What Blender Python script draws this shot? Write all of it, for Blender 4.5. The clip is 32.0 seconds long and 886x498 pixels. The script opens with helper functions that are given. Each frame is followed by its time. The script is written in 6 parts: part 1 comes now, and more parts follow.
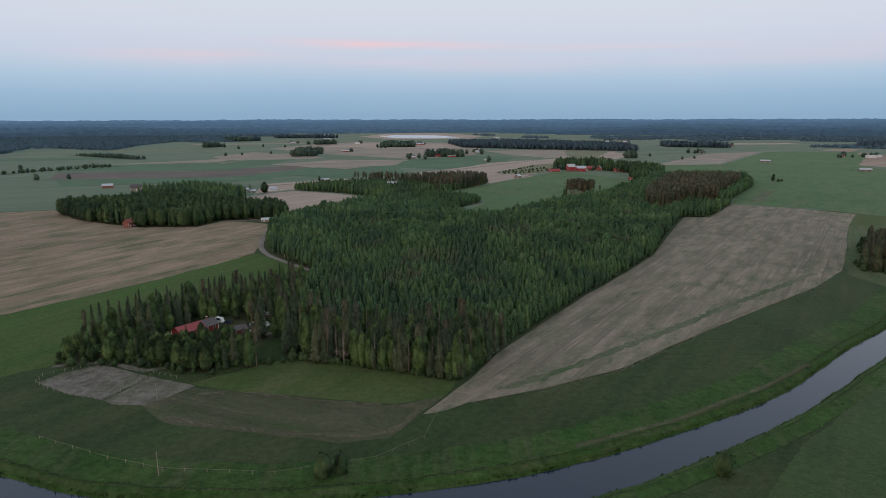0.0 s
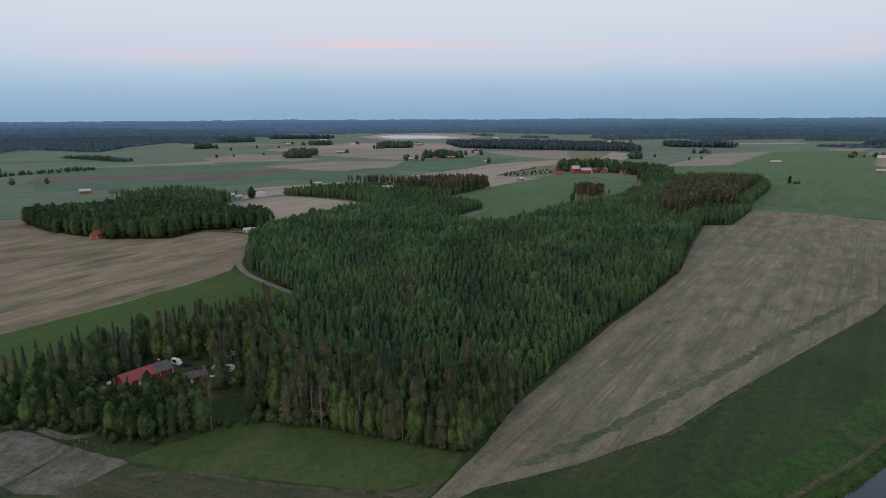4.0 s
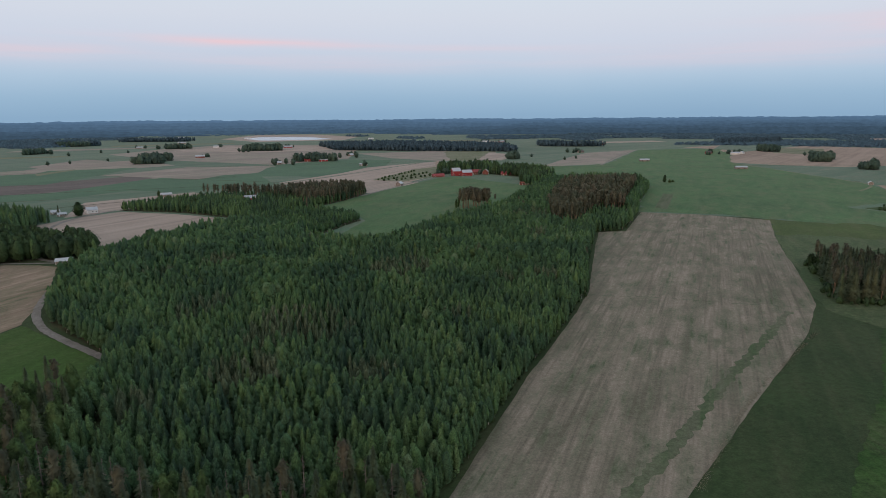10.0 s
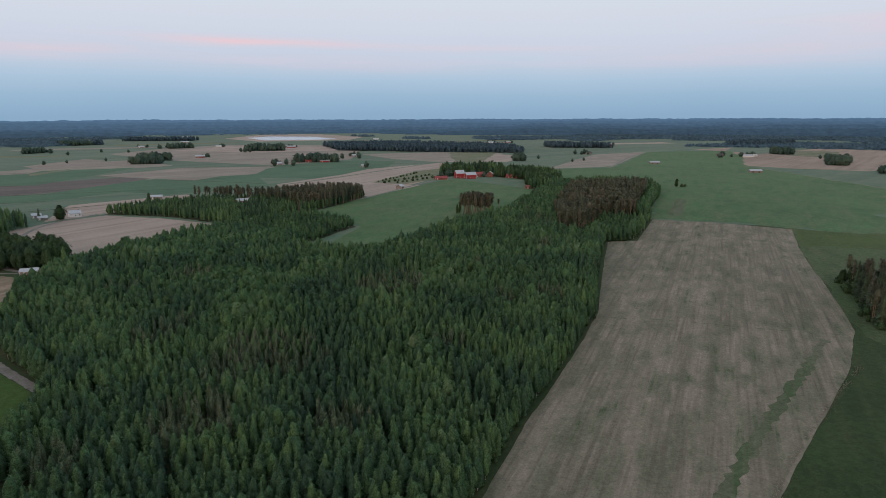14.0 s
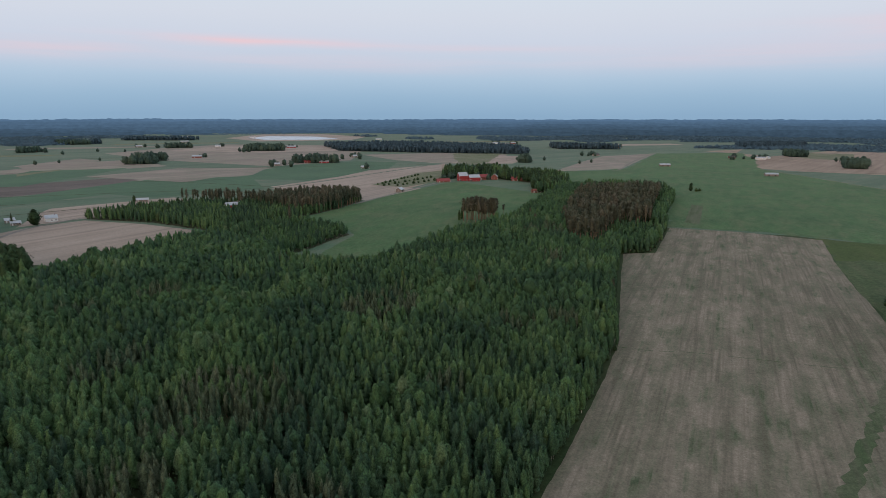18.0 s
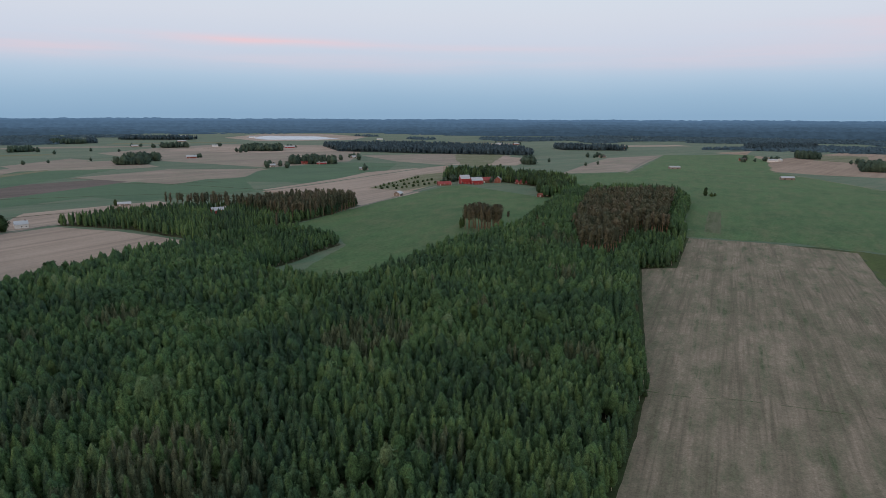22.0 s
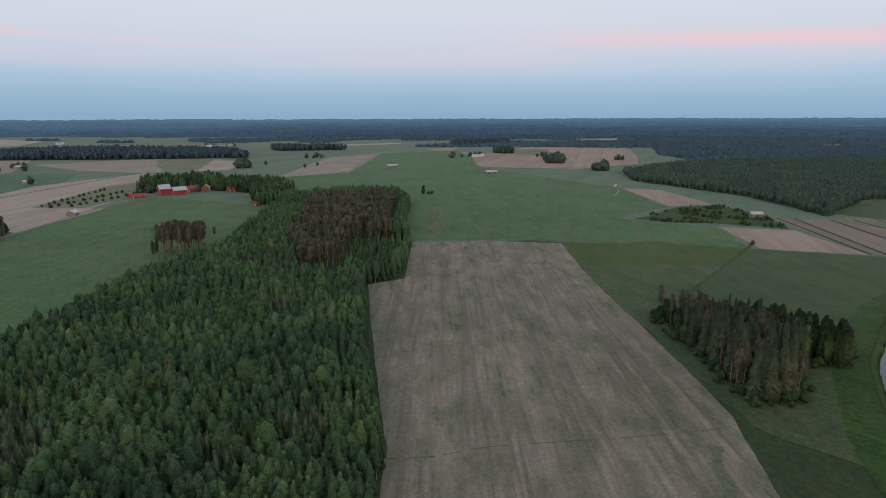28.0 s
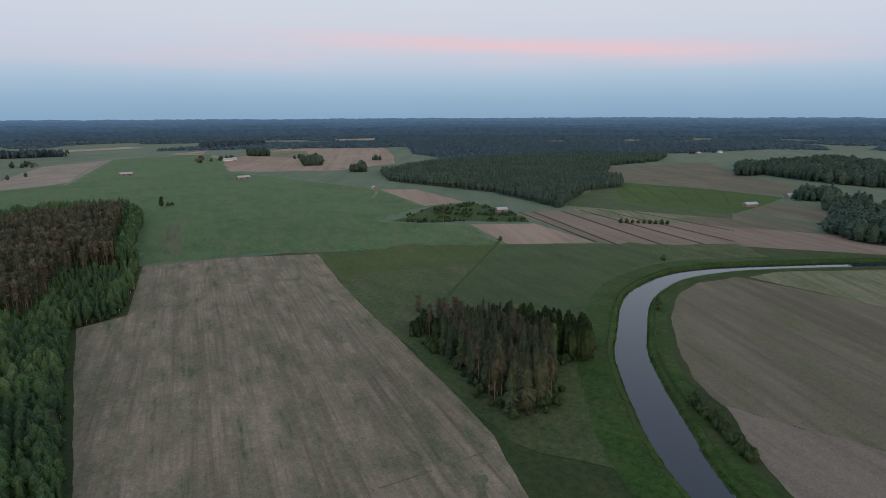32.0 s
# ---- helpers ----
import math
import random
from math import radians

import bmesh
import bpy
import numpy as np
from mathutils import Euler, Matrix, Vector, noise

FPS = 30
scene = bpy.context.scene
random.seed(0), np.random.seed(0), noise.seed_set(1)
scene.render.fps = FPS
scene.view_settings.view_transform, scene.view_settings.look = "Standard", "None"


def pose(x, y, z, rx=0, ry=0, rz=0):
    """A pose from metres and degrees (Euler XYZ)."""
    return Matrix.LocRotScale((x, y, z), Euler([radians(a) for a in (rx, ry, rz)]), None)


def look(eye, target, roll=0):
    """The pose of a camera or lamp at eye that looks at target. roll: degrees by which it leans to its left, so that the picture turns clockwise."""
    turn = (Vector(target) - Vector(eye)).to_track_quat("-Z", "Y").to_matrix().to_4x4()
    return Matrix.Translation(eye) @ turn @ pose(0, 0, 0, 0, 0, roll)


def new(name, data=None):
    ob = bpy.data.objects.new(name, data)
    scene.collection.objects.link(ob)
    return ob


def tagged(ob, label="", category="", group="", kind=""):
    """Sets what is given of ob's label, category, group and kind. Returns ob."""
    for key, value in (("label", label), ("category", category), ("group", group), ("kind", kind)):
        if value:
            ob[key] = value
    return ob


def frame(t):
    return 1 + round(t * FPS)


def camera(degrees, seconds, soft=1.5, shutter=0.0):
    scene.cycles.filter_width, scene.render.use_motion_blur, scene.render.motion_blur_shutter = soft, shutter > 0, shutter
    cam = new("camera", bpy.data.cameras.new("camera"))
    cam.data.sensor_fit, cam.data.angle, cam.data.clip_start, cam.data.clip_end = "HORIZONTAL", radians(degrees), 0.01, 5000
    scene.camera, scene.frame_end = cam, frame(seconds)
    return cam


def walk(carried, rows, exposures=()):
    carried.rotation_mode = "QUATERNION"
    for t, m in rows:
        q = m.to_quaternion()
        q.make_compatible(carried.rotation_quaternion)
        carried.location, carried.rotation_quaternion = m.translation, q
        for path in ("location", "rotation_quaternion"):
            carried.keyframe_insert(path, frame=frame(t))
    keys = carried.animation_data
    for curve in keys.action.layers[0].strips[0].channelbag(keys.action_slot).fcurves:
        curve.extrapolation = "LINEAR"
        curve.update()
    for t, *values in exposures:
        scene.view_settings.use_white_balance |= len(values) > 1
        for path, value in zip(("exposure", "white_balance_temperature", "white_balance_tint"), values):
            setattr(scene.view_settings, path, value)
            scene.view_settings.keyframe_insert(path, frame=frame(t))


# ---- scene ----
cam = camera(71.55, 32.0, soft=0.6)
PATH = [
    (0, (0.00, -0.00, 100.00), (0.00, 97.75, 78.89), -0.06),
    (0.5, (-0.28, 6.44, 99.92), (-0.25, 104.18, 78.80), -0.05),
    (1, (-0.33, 12.78, 99.90), (-0.27, 110.52, 78.78), -0.06),
    (1.5, (-0.40, 19.02, 99.94), (-0.30, 116.76, 78.80), -0.08),
    (2, (-0.59, 25.29, 100.04), (-0.41, 123.04, 78.91), -0.09),
    (2.5, (-0.88, 31.51, 100.08), (-0.68, 129.26, 78.96), -0.13),
    (3, (-0.93, 38.33, 100.10), (-0.70, 136.07, 78.97), -0.15),
    (3.5, (-1.02, 45.15, 100.09), (-0.76, 142.89, 78.96), -0.19),
    (5.5, (-1.74, 72.49, 99.90), (-1.32, 170.24, 78.78), -0.28),
    (6, (-1.63, 79.02, 99.89), (-1.14, 176.77, 78.79), -0.29),
    (6.5, (-1.66, 85.18, 99.91), (-1.13, 182.92, 78.78), -0.33),
    (7, (-1.79, 91.40, 99.99), (-1.20, 189.14, 78.87), -0.32),
    (7.5, (-1.67, 97.61, 100.04), (-1.05, 195.35, 78.92), -0.33),
    (8, (-1.16, 103.71, 99.98), (1.22, 201.42, 78.84), -0.35),
    (8.5, (-0.33, 109.59, 99.84), (8.14, 206.96, 78.69), -0.35),
    (9, (1.16, 115.31, 99.72), (15.24, 212.03, 78.56), -0.34),
    (9.5, (3.02, 120.57, 99.68), (21.59, 216.53, 78.53), -0.34),
    (10, (5.00, 125.31, 99.67), (24.60, 221.06, 78.50), -0.34),
    (10.5, (7.10, 129.84, 99.72), (26.59, 225.62, 78.57), -0.34),
    (11, (9.24, 134.10, 99.78), (28.54, 229.91, 78.62), -0.33),
    (11.5, (11.22, 138.17, 99.83), (30.33, 234.02, 78.68), -0.28),
    (12, (13.06, 142.33, 99.87), (32.02, 238.21, 78.72), -0.23),
    (12.5, (14.76, 146.39, 99.89), (33.62, 242.30, 78.75), -0.17),
    (13, (16.24, 150.41, 99.92), (34.98, 246.33, 78.77), -0.14),
    (13.5, (17.64, 154.52, 99.96), (36.28, 250.46, 78.80), -0.09),
    (14, (19.14, 158.81, 99.98), (37.66, 254.78, 78.83), -0.09),
    (14.5, (20.54, 163.39, 99.98), (38.94, 259.38, 78.84), -0.06),
    (16.5, (25.72, 183.08, 99.86), (43.81, 279.14, 78.76), 0.07),
    (17, (27.01, 188.87, 99.73), (45.04, 284.94, 78.59), 0.08),
    (17.5, (28.65, 194.76, 99.65), (46.66, 290.83, 78.52), 0.12),
    (18, (29.98, 200.26, 99.60), (47.90, 296.34, 78.47), 0.13),
    (18.5, (31.23, 205.49, 99.59), (49.11, 301.58, 78.46), 0.18),
    (19, (32.47, 210.65, 99.60), (50.28, 306.76, 78.46), 0.21),
    (19.5, (33.78, 215.99, 99.60), (51.55, 312.10, 78.47), 0.23),
    (20, (35.01, 221.44, 99.53), (52.73, 317.56, 78.39), 0.26),
    (20.5, (36.19, 226.96, 99.46), (53.89, 323.08, 78.30), 0.26),
    (21, (37.53, 232.52, 99.47), (55.19, 328.65, 78.32), 0.30),
    (21.5, (38.78, 238.02, 99.51), (56.40, 334.16, 78.36), 0.31),
    (22, (39.92, 243.49, 99.54), (57.51, 339.64, 78.40), 0.32),
    (22.5, (41.08, 248.83, 99.57), (58.65, 344.97, 78.41), 0.36),
    (23, (42.42, 253.91, 99.63), (61.86, 349.69, 78.46), 0.35),
    (23.5, (44.15, 258.97, 99.75), (67.24, 353.95, 78.60), 0.36),
    (24, (46.14, 263.89, 99.88), (73.41, 357.75, 78.74), 0.34),
    (24.5, (48.42, 268.45, 99.93), (79.41, 361.15, 78.79), 0.35),
    (25, (50.97, 272.79, 99.88), (85.96, 364.05, 78.76), 0.32),
    (25.5, (53.97, 276.74, 99.80), (92.81, 366.44, 78.68), 0.31),
    (27.5, (67.29, 290.95, 99.62), (120.47, 372.96, 78.50), 0.07),
    (28, (70.70, 293.50, 99.88), (127.48, 373.06, 78.76), 0.05),
    (28.5, (74.27, 295.39, 100.40), (134.62, 372.29, 79.31), -0.01),
    (29, (77.63, 297.07, 100.96), (141.39, 371.16, 79.85), -0.01),
    (29.5, (80.93, 298.71, 101.41), (148.02, 369.80, 80.30), -0.04),
    (30, (84.26, 300.22, 101.66), (154.65, 368.04, 80.56), -0.04),
    (30.5, (87.93, 301.58, 101.70), (161.59, 365.83, 80.59), -0.03),
    (31, (91.97, 303.44, 101.67), (168.98, 363.64, 80.57), -0.03),
    (31.5, (96.20, 305.52, 101.59), (176.45, 361.33, 80.49), -0.04),
    (32, (100.21, 307.66, 101.49), (182.36, 360.63, 80.39), -0.03),
]

walk(cam, [(t, look(eye, target, roll)) for t, eye, target, roll in PATH], [(0.0, 0.0), (30.5, 0.0), (32.0, -0.08)])

# ---------------------------------------------------------------- light
SUN_AZ = 215.0     # the afterglow stands behind the camera, low in the south-west
world = bpy.data.worlds.new("dusk_sky")
scene.world = world
world.use_nodes = True


def build_sky():
    nt = world.node_tree
    nt.nodes.clear()
    N = lambda kind: nt.nodes.new(kind)
    L = nt.links.new

    def math_node(op, a, b=None, c=None):
        n = N("ShaderNodeMath")
        n.operation = op
        for k, v in enumerate((a, b, c)):
            if v is None:
                continue
            if isinstance(v, (int, float)):
                n.inputs[k].default_value = v
            else:
                L(v, n.inputs[k])
        return n.outputs[0]

    tc = N("ShaderNodeTexCoord")
    sep = N("ShaderNodeSeparateXYZ")
    L(tc.outputs["Generated"], sep.inputs[0])
    x, y, z = sep.outputs
    el = math_node("MULTIPLY", math_node("ARCSINE", z), 57.2958)
    az = math_node("MULTIPLY", math_node("ARCTAN2", x, y), 57.2958)
    wob = N("ShaderNodeTexNoise")
    wob.inputs["Scale"].default_value = 2.2
    wob.inputs["Detail"].default_value = 3
    L(tc.outputs["Generated"], wob.inputs["Vector"])
    elw = math_node("ADD", el, math_node("MULTIPLY", math_node("SUBTRACT", wob.outputs[0], 0.5), 1.4))
    ramp = N("ShaderNodeValToRGB")
    L(math_node("DIVIDE", elw, 90.0), ramp.inputs[0])
    stops = SKY_STOPS
    els = ramp.color_ramp.elements
    els[0].position, els[0].color = stops[0][0] / 90, (*stops[0][1], 1)
    els[1].position, els[1].color = stops[-1][0] / 90, (*stops[-1][1], 1)
    for e, c in stops[1:-1]:
        s = els.new(e / 90)
        s.color = (*c, 1)
    # thin rosy cloud streaks: noise drawn out along the horizon
    comb = N("ShaderNodeCombineXYZ")
    L(math_node("MULTIPLY", az, 0.045), comb.inputs[0])
    L(math_node("MULTIPLY", el, 0.75), comb.inputs[1])
    cl = N("ShaderNodeTexNoise")
    cl.inputs["Scale"].default_value = 1.0
    cl.inputs["Detail"].default_value = 7
    cl.inputs["Roughness"].default_value = 0.55
    L(comb.outputs[0], cl.inputs["Vector"])

    def streak(az0, half_az, el0, slope, half_el, weight):
        da = math_node("DIVIDE", math_node("SUBTRACT", az, az0), half_az)
        line = math_node("ADD", el0, math_node("MULTIPLY", math_node("SUBTRACT", az, az0), slope))
        de = math_node("DIVIDE", math_node("SUBTRACT", el, line), half_el)
        r2 = math_node("ADD", math_node("MULTIPLY", da, da), math_node("MULTIPLY", de, de))
        return math_node("MULTIPLY", math_node("POWER", 2.718, math_node("MULTIPLY", r2, -1.0)), weight)

    total = None
    for s in STREAKS:
        v = streak(*s)
        total = v if total is None else math_node("ADD", total, v)
    fine = math_node("SUBTRACT", math_node("MULTIPLY", cl.outputs[0], 2.6), 0.75)
    mask = N("ShaderNodeClamp")
    L(math_node("MULTIPLY", total, fine), mask.inputs[0])
    mix = N("ShaderNodeMixRGB")
    L(mask.outputs[0], mix.inputs[0])
    L(ramp.outputs[0], mix.inputs[1])
    mix.inputs[2].default_value = (0.82, 0.60, 0.65, 1)
    # the side of the sunset glows warmer
    dot = math_node("ADD", math_node("MULTIPLY", x, math.sin(radians(SUN_AZ))), math_node("MULTIPLY", y, math.cos(radians(SUN_AZ))))
    glow = N("ShaderNodeClamp")
    L(math_node("MULTIPLY", math_node("MULTIPLY", dot, math_node("SUBTRACT", 1.0, math_node("ABSOLUTE", z))), 1.0), glow.inputs[0])
    warm = N("ShaderNodeMixRGB")
    L(glow.outputs[0], warm.inputs[0])
    L(mix.outputs[0], warm.inputs[1])
    warm.inputs[2].default_value = (1.15, 0.72, 0.50, 1)
    bg = N("ShaderNodeBackground")
    L(warm.outputs[0], bg.inputs[0])
    bg.inputs[1].default_value = 1.0
    out = N("ShaderNodeOutputWorld")
    L(bg.outputs[0], out.inputs[0])


SKY_STOPS = [(0.0, (0.258, 0.405, 0.570)), (1.6, (0.320, 0.474, 0.635)), (3.2, (0.425, 0.562, 0.710)), (4.6, (0.530, 0.625, 0.755)),
             (6.2, (0.605, 0.660, 0.775)), (8.2, (0.650, 0.695, 0.790)), (11.0, (0.665, 0.735, 0.820)), (25.0, (0.60, 0.69, 0.80)), (90.0, (0.47, 0.57, 0.71))]
# azimuth, half width, elevation, rise per degree, half height, weight
STREAKS = [(-7, 8, 6.2, 0.0, 0.40, 1.0), (8, 12, 5.9, -0.01, 0.30, 0.55), (-22, 7, 5.1, 0.02, 0.7, 0.6), (0, 18, 4.5, 0.0, 0.7, 0.4),
           (56, 15, 6.4, -0.03, 0.7, .7), (74, 20, 5.5, -0.035, 0.9, 0.75), (48, 26, 4.9, 0.0, 1.0, 0.45)]
build_sky()

sun = new("afterglow_sun", bpy.data.lights.new("afterglow_sun", "SUN"))
sun.data.energy = 0.5
sun.data.angle = radians(35)
sun.data.color = (1.0, 0.74, 0.56)
sun.matrix_world = look((math.sin(radians(SUN_AZ)) * 1000, math.cos(radians(SUN_AZ)) * 1000, 170), (0, 0, 0))


# ---------------------------------------------------------------- materials
def material(name, rough=0.9, spec=0.2):
    m = bpy.data.materials.new(name)
    m.use_nodes = True
    b = m.node_tree.nodes["Principled BSDF"]
    b.inputs["Roughness"].default_value = rough
    b.inputs["Specular IOR Level"].default_value = spec
    return m, m.node_tree, b


def noise_node(nt, scale, detail=4, rough=0.55, stretch=None, turn=0.0):
    tc = nt.nodes.new("ShaderNodeTexCoord")
    mp = nt.nodes.new("ShaderNodeMapping")
    nt.links.new(tc.outputs["Object"], mp.inputs[0])
    mp.inputs["Rotation"].default_value = (0, 0, radians(turn))
    if stretch:
        mp.inputs["Scale"].default_value = stretch
    # turn first, then stretch
    mp.vector_type = "POINT"
    if stretch:
        mp.inputs["Scale"].default_value = (1, 1, 1)
        mp2 = nt.nodes.new("ShaderNodeMapping")
        mp2.inputs["Scale"].default_value = stretch
        nt.links.new(mp.outputs[0], mp2.inputs[0])
        mp = mp2
    n = nt.nodes.new("ShaderNodeTexNoise")
    n.inputs["Scale"].default_value = scale
    n.inputs["Detail"].default_value = detail
    n.inputs["Roughness"].default_value = rough
    nt.links.new(mp.outputs[0], n.inputs["Vector"])
    return n.outputs[0]


def ramp_node(nt, fac, stops):
    r = nt.nodes.new("ShaderNodeValToRGB")
    e = r.color_ramp.elements
    e[0].position, e[0].color = stops[0][0], (*stops[0][1], 1)
    e[1].position, e[1].color = stops[-1][0], (*stops[-1][1], 1)
    for p, c in stops[1:-1]:
        e.new(p).color = (*c, 1)
    nt.links.new(fac, r.inputs[0])
    return r.outputs[0]


def mix_node(nt, fac, a, b, kind="MIX"):
    n = nt.nodes.new("ShaderNodeMixRGB")
    n.blend_type = kind
    for k, v in enumerate((fac, a, b)):
        if isinstance(v, (int, float)):
            n.inputs[k].default_value = v
        elif isinstance(v, tuple):
            n.inputs[k].default_value = (*v, 1)
        else:
            nt.links.new(v, n.inputs[k])
    return n.outputs[0]


def bump_node(nt, b, height, strength, distance):
    n = nt.nodes.new("ShaderNodeBump")
    n.inputs["Strength"].default_value = strength
    n.inputs["Distance"].default_value = distance
    nt.links.new(height, n.inputs["Height"])
    nt.links.new(n.outputs[0], b.inputs["Normal"])


def field_material(name, dark, light, patch=None, turn=0.0, row=0.25, big=0.012, streak=0.5, patch_level=(0.52, 0.66), bump=0.3, sheen=0.03, tint=(0.9, 0.9, 0.85), mottle=0.22, along=0.03):
    """Soil, stubble or grass: large mottling, working rows along one bearing, fine grain, and patches of another growth."""
    m, nt, b = material(name, 0.95, 0.1)
    b.inputs["Sheen Weight"].default_value = sheen
    b.inputs["Sheen Roughness"].default_value = 0.35
    b.inputs["Sheen Tint"].default_value = (*tint, 1)
    large = noise_node(nt, big, 5, 0.6)
    rows = noise_node(nt, 1.0, 3, 0.6, (row, row * along, 1), turn)
    lanes = noise_node(nt, 1.0, 2, 0.5, (row * 0.28, row * 0.28 * along, 1), turn + 0.6)
    fine = noise_node(nt, 1.3, 5, 0.7)
    mid = noise_node(nt, 1.0, 5, 0.65, (max(0.05, row * .22), max(0.016, row * .075), 1), turn)
    base = ramp_node(nt, large, [(0.34, dark), (0.66, light)])
    both = nt.nodes.new("ShaderNodeMath")
    both.operation = "ADD"
    half = nt.nodes.new("ShaderNodeMath")
    half.operation = "MULTIPLY_ADD"
    half.inputs[1].default_value, half.inputs[2].default_value = 0.36, 0.02
    nt.links.new(lanes, half.inputs[0])
    half2 = nt.nodes.new("ShaderNodeMath")
    half2.operation = "MULTIPLY"
    half2.inputs[1].default_value = 0.66
    nt.links.new(rows, half2.inputs[0])
    nt.links.new(half.outputs[0], both.inputs[0])
    nt.links.new(half2.outputs[0], both.inputs[1])
    base = mix_node(nt, streak, base, ramp_node(nt, both.outputs[0], [(0.42, tuple(c * .88 for c in dark)), (0.60, tuple(c * 1.08 for c in light))]))
    if patch:
        pm = nt.nodes.new("ShaderNodeMixRGB")
        pm.blend_type = "MULTIPLY"
        pm.inputs[0].default_value = 1.0
        nt.links.new(ramp_node(nt, mid, [(patch_level[0] - 0.12, (0, 0, 0)), (patch_level[1], (1, 1, 1))]), pm.inputs[1])
        nt.links.new(ramp_node(nt, rows, [(0.4, (0.25, 0.25, 0.25)), (0.6, (1, 1, 1))]), pm.inputs[2])
        base = mix_node(nt, pm.outputs[0], base, patch)
    clod = noise_node(nt, 0.38, 4, 0.65)
    base = mix_node(nt, 1.0, base, ramp_node(nt, clod, [(0.3, (1 - mottle,) * 3), (0.7, (1 + mottle,) * 3)]), "MULTIPLY")
    grain = ramp_node(nt, fine, [(0.25, (0.70, 0.70, 0.70)), (0.75, (1.28, 1.28, 1.28))])
    nt.links.new(mix_node(nt, 1.0, base, grain, "MULTIPLY"), b.inputs["Base Color"])
    bump_node(nt, b, fine, bump, 0.3)
    return m


def foliage_material(name, dark, light, grain=1.6, rough=0.75, tones=None):
    """Leaves and needles: each tree has its own tone, the grain breaks it up."""
    m, nt, b = material(name, rough, 0.12)
    at = nt.nodes.new("ShaderNodeAttribute")
    at.attribute_name = "tone"
    n = noise_node(nt, grain, 4, 0.7)
    col = ramp_node(nt, at.outputs["Fac"], tones or [(0.0, dark), (1.0, light)])
    g = ramp_node(nt, n, [(0.34, (0.36, 0.38, 0.40)), (0.66, (1.75, 1.73, 1.65))])
    nt.links.new(mix_node(nt, 1.0, col, g, "MULTIPLY"), b.inputs["Base Color"])
    bump_node(nt, b, n, 0.6, 0.5)
    return m


def plain_material(name, color, rough=0.7, grain=6.0, amount=0.25, metal=0.0, spec=0.3):
    m, nt, b = material(name, rough, spec)
    b.inputs["Metallic"].default_value = metal
    n = noise_node(nt, grain, 5, 0.65)
    lo = tuple(c * (1 - amount) for c in color)
    hi = tuple(min(1, c * (1 + amount)) for c in color)
    nt.links.new(ramp_node(nt, n, [(0.3, lo), (0.7, hi)]), b.inputs["Base Color"])
    return m


M_GRASS = field_material("meadow_grass", (0.0215, 0.039, 0.0155), (0.037, 0.062, 0.0235), (0.054, 0.064, 0.031), turn=35, row=0.1, streak=0.2, big=0.02, sheen=0.06, tint=(.68, .9, .62))
# Far grass carries distance haze: base lightened and blued, bluish sheen on top
M_PLAIN = field_material("hazy_plain_grass", (0.052, 0.102, 0.060), (0.082, 0.140, 0.080), (0.124, 0.142, 0.092), turn=60, row=0.03, streak=0.4, big=0.006, sheen=0.10, tint=(.8, .9, 1.0))
M_RIVERMEADOW = field_material("river_meadow_grass", (0.028, 0.050, 0.020), (0.054, 0.086, 0.033), (0.080, 0.088, 0.046), turn=35, row=0.09, streak=0.25, big=0.018, patch_level=(.47, .64), mottle=.34, sheen=0.09, tint=(.72, .92, .68), along=.45)
M_MEADOW = field_material("open_meadow", (0.040, 0.086, 0.035), (0.072, 0.138, 0.052), (0.098, 0.118, 0.058), turn=35, row=0.09, streak=0.3, big=0.009, patch_level=(0.48, 0.66), mottle=.34, sheen=0.08, tint=(.6, .95, .75), along=.45)
M_LUSH = field_material("lush_grass", (0.034, 0.070, 0.016), (0.054, 0.104, 0.024), (0.062, 0.085, 0.030), turn=25, streak=0.25, sheen=0.05, tint=(.6, .85, .5))
M_BANK = field_material("bank_grass", (0.019, 0.049, 0.012), (0.038, 0.084, 0.020), (0.06, 0.074, 0.034), big=0.05, streak=0.1, mottle=.35)
# Lifted base and bluish sheen put haze over the far crops
M_DARKGREEN = field_material("hazy_crop_green", (0.040, 0.098, 0.050), (0.062, 0.130, 0.064), turn=60, streak=0.5, sheen=0.08, tint=(.8, .9, 1.0))
M_PALEGREEN = field_material("pale_ley", (0.10, 0.125, 0.065), (0.15, 0.165, 0.095), (0.22, 0.20, 0.15), turn=60)
M_HARROW = field_material("harrowed_soil", (0.124, 0.112, 0.080), (0.254, 0.213, 0.164), (0.078, 0.100, 0.056), turn=35, row=0.55, streak=0.6, big=0.016, patch_level=(0.53, 0.66), mottle=.14)
M_STUBBLE = field_material("stubble", (0.185, 0.140, 0.098), (0.292, 0.222, 0.163), (0.085, 0.098, 0.050), turn=31, row=0.30, streak=0.6, patch_level=(0.53, .60), mottle=.1)
# Blue-tinted sheen and paler base suggest haze over distant tan fields
M_TAN = field_material("hazy_tan_soil", (0.250, 0.196, 0.156), (0.345, 0.275, 0.222), turn=40, row=0.12, streak=.6, mottle=.1, sheen=.08, tint=(.8, .88, 1.0))
M_PINK = field_material("clay_soil", (0.23, 0.170, 0.130), (0.315, 0.240, 0.190), turn=50, row=0.1, streak=.5, mottle=.1)
M_BROWN = field_material("ploughed_soil", (0.100, 0.084, 0.078), (0.145, 0.122, 0.112), turn=60, row=0.2)
# Haze stand-in for brown fields: paler base under a bluish sheen
M_MIDBROWN = field_material("hazy_brown_soil", (0.195, 0.152, 0.122), (0.275, 0.220, 0.178), (0.14, 0.15, 0.095), turn=60, row=0.06, streak=.6, mottle=.1, sheen=.1, tint=(.8, .88, 1.0))
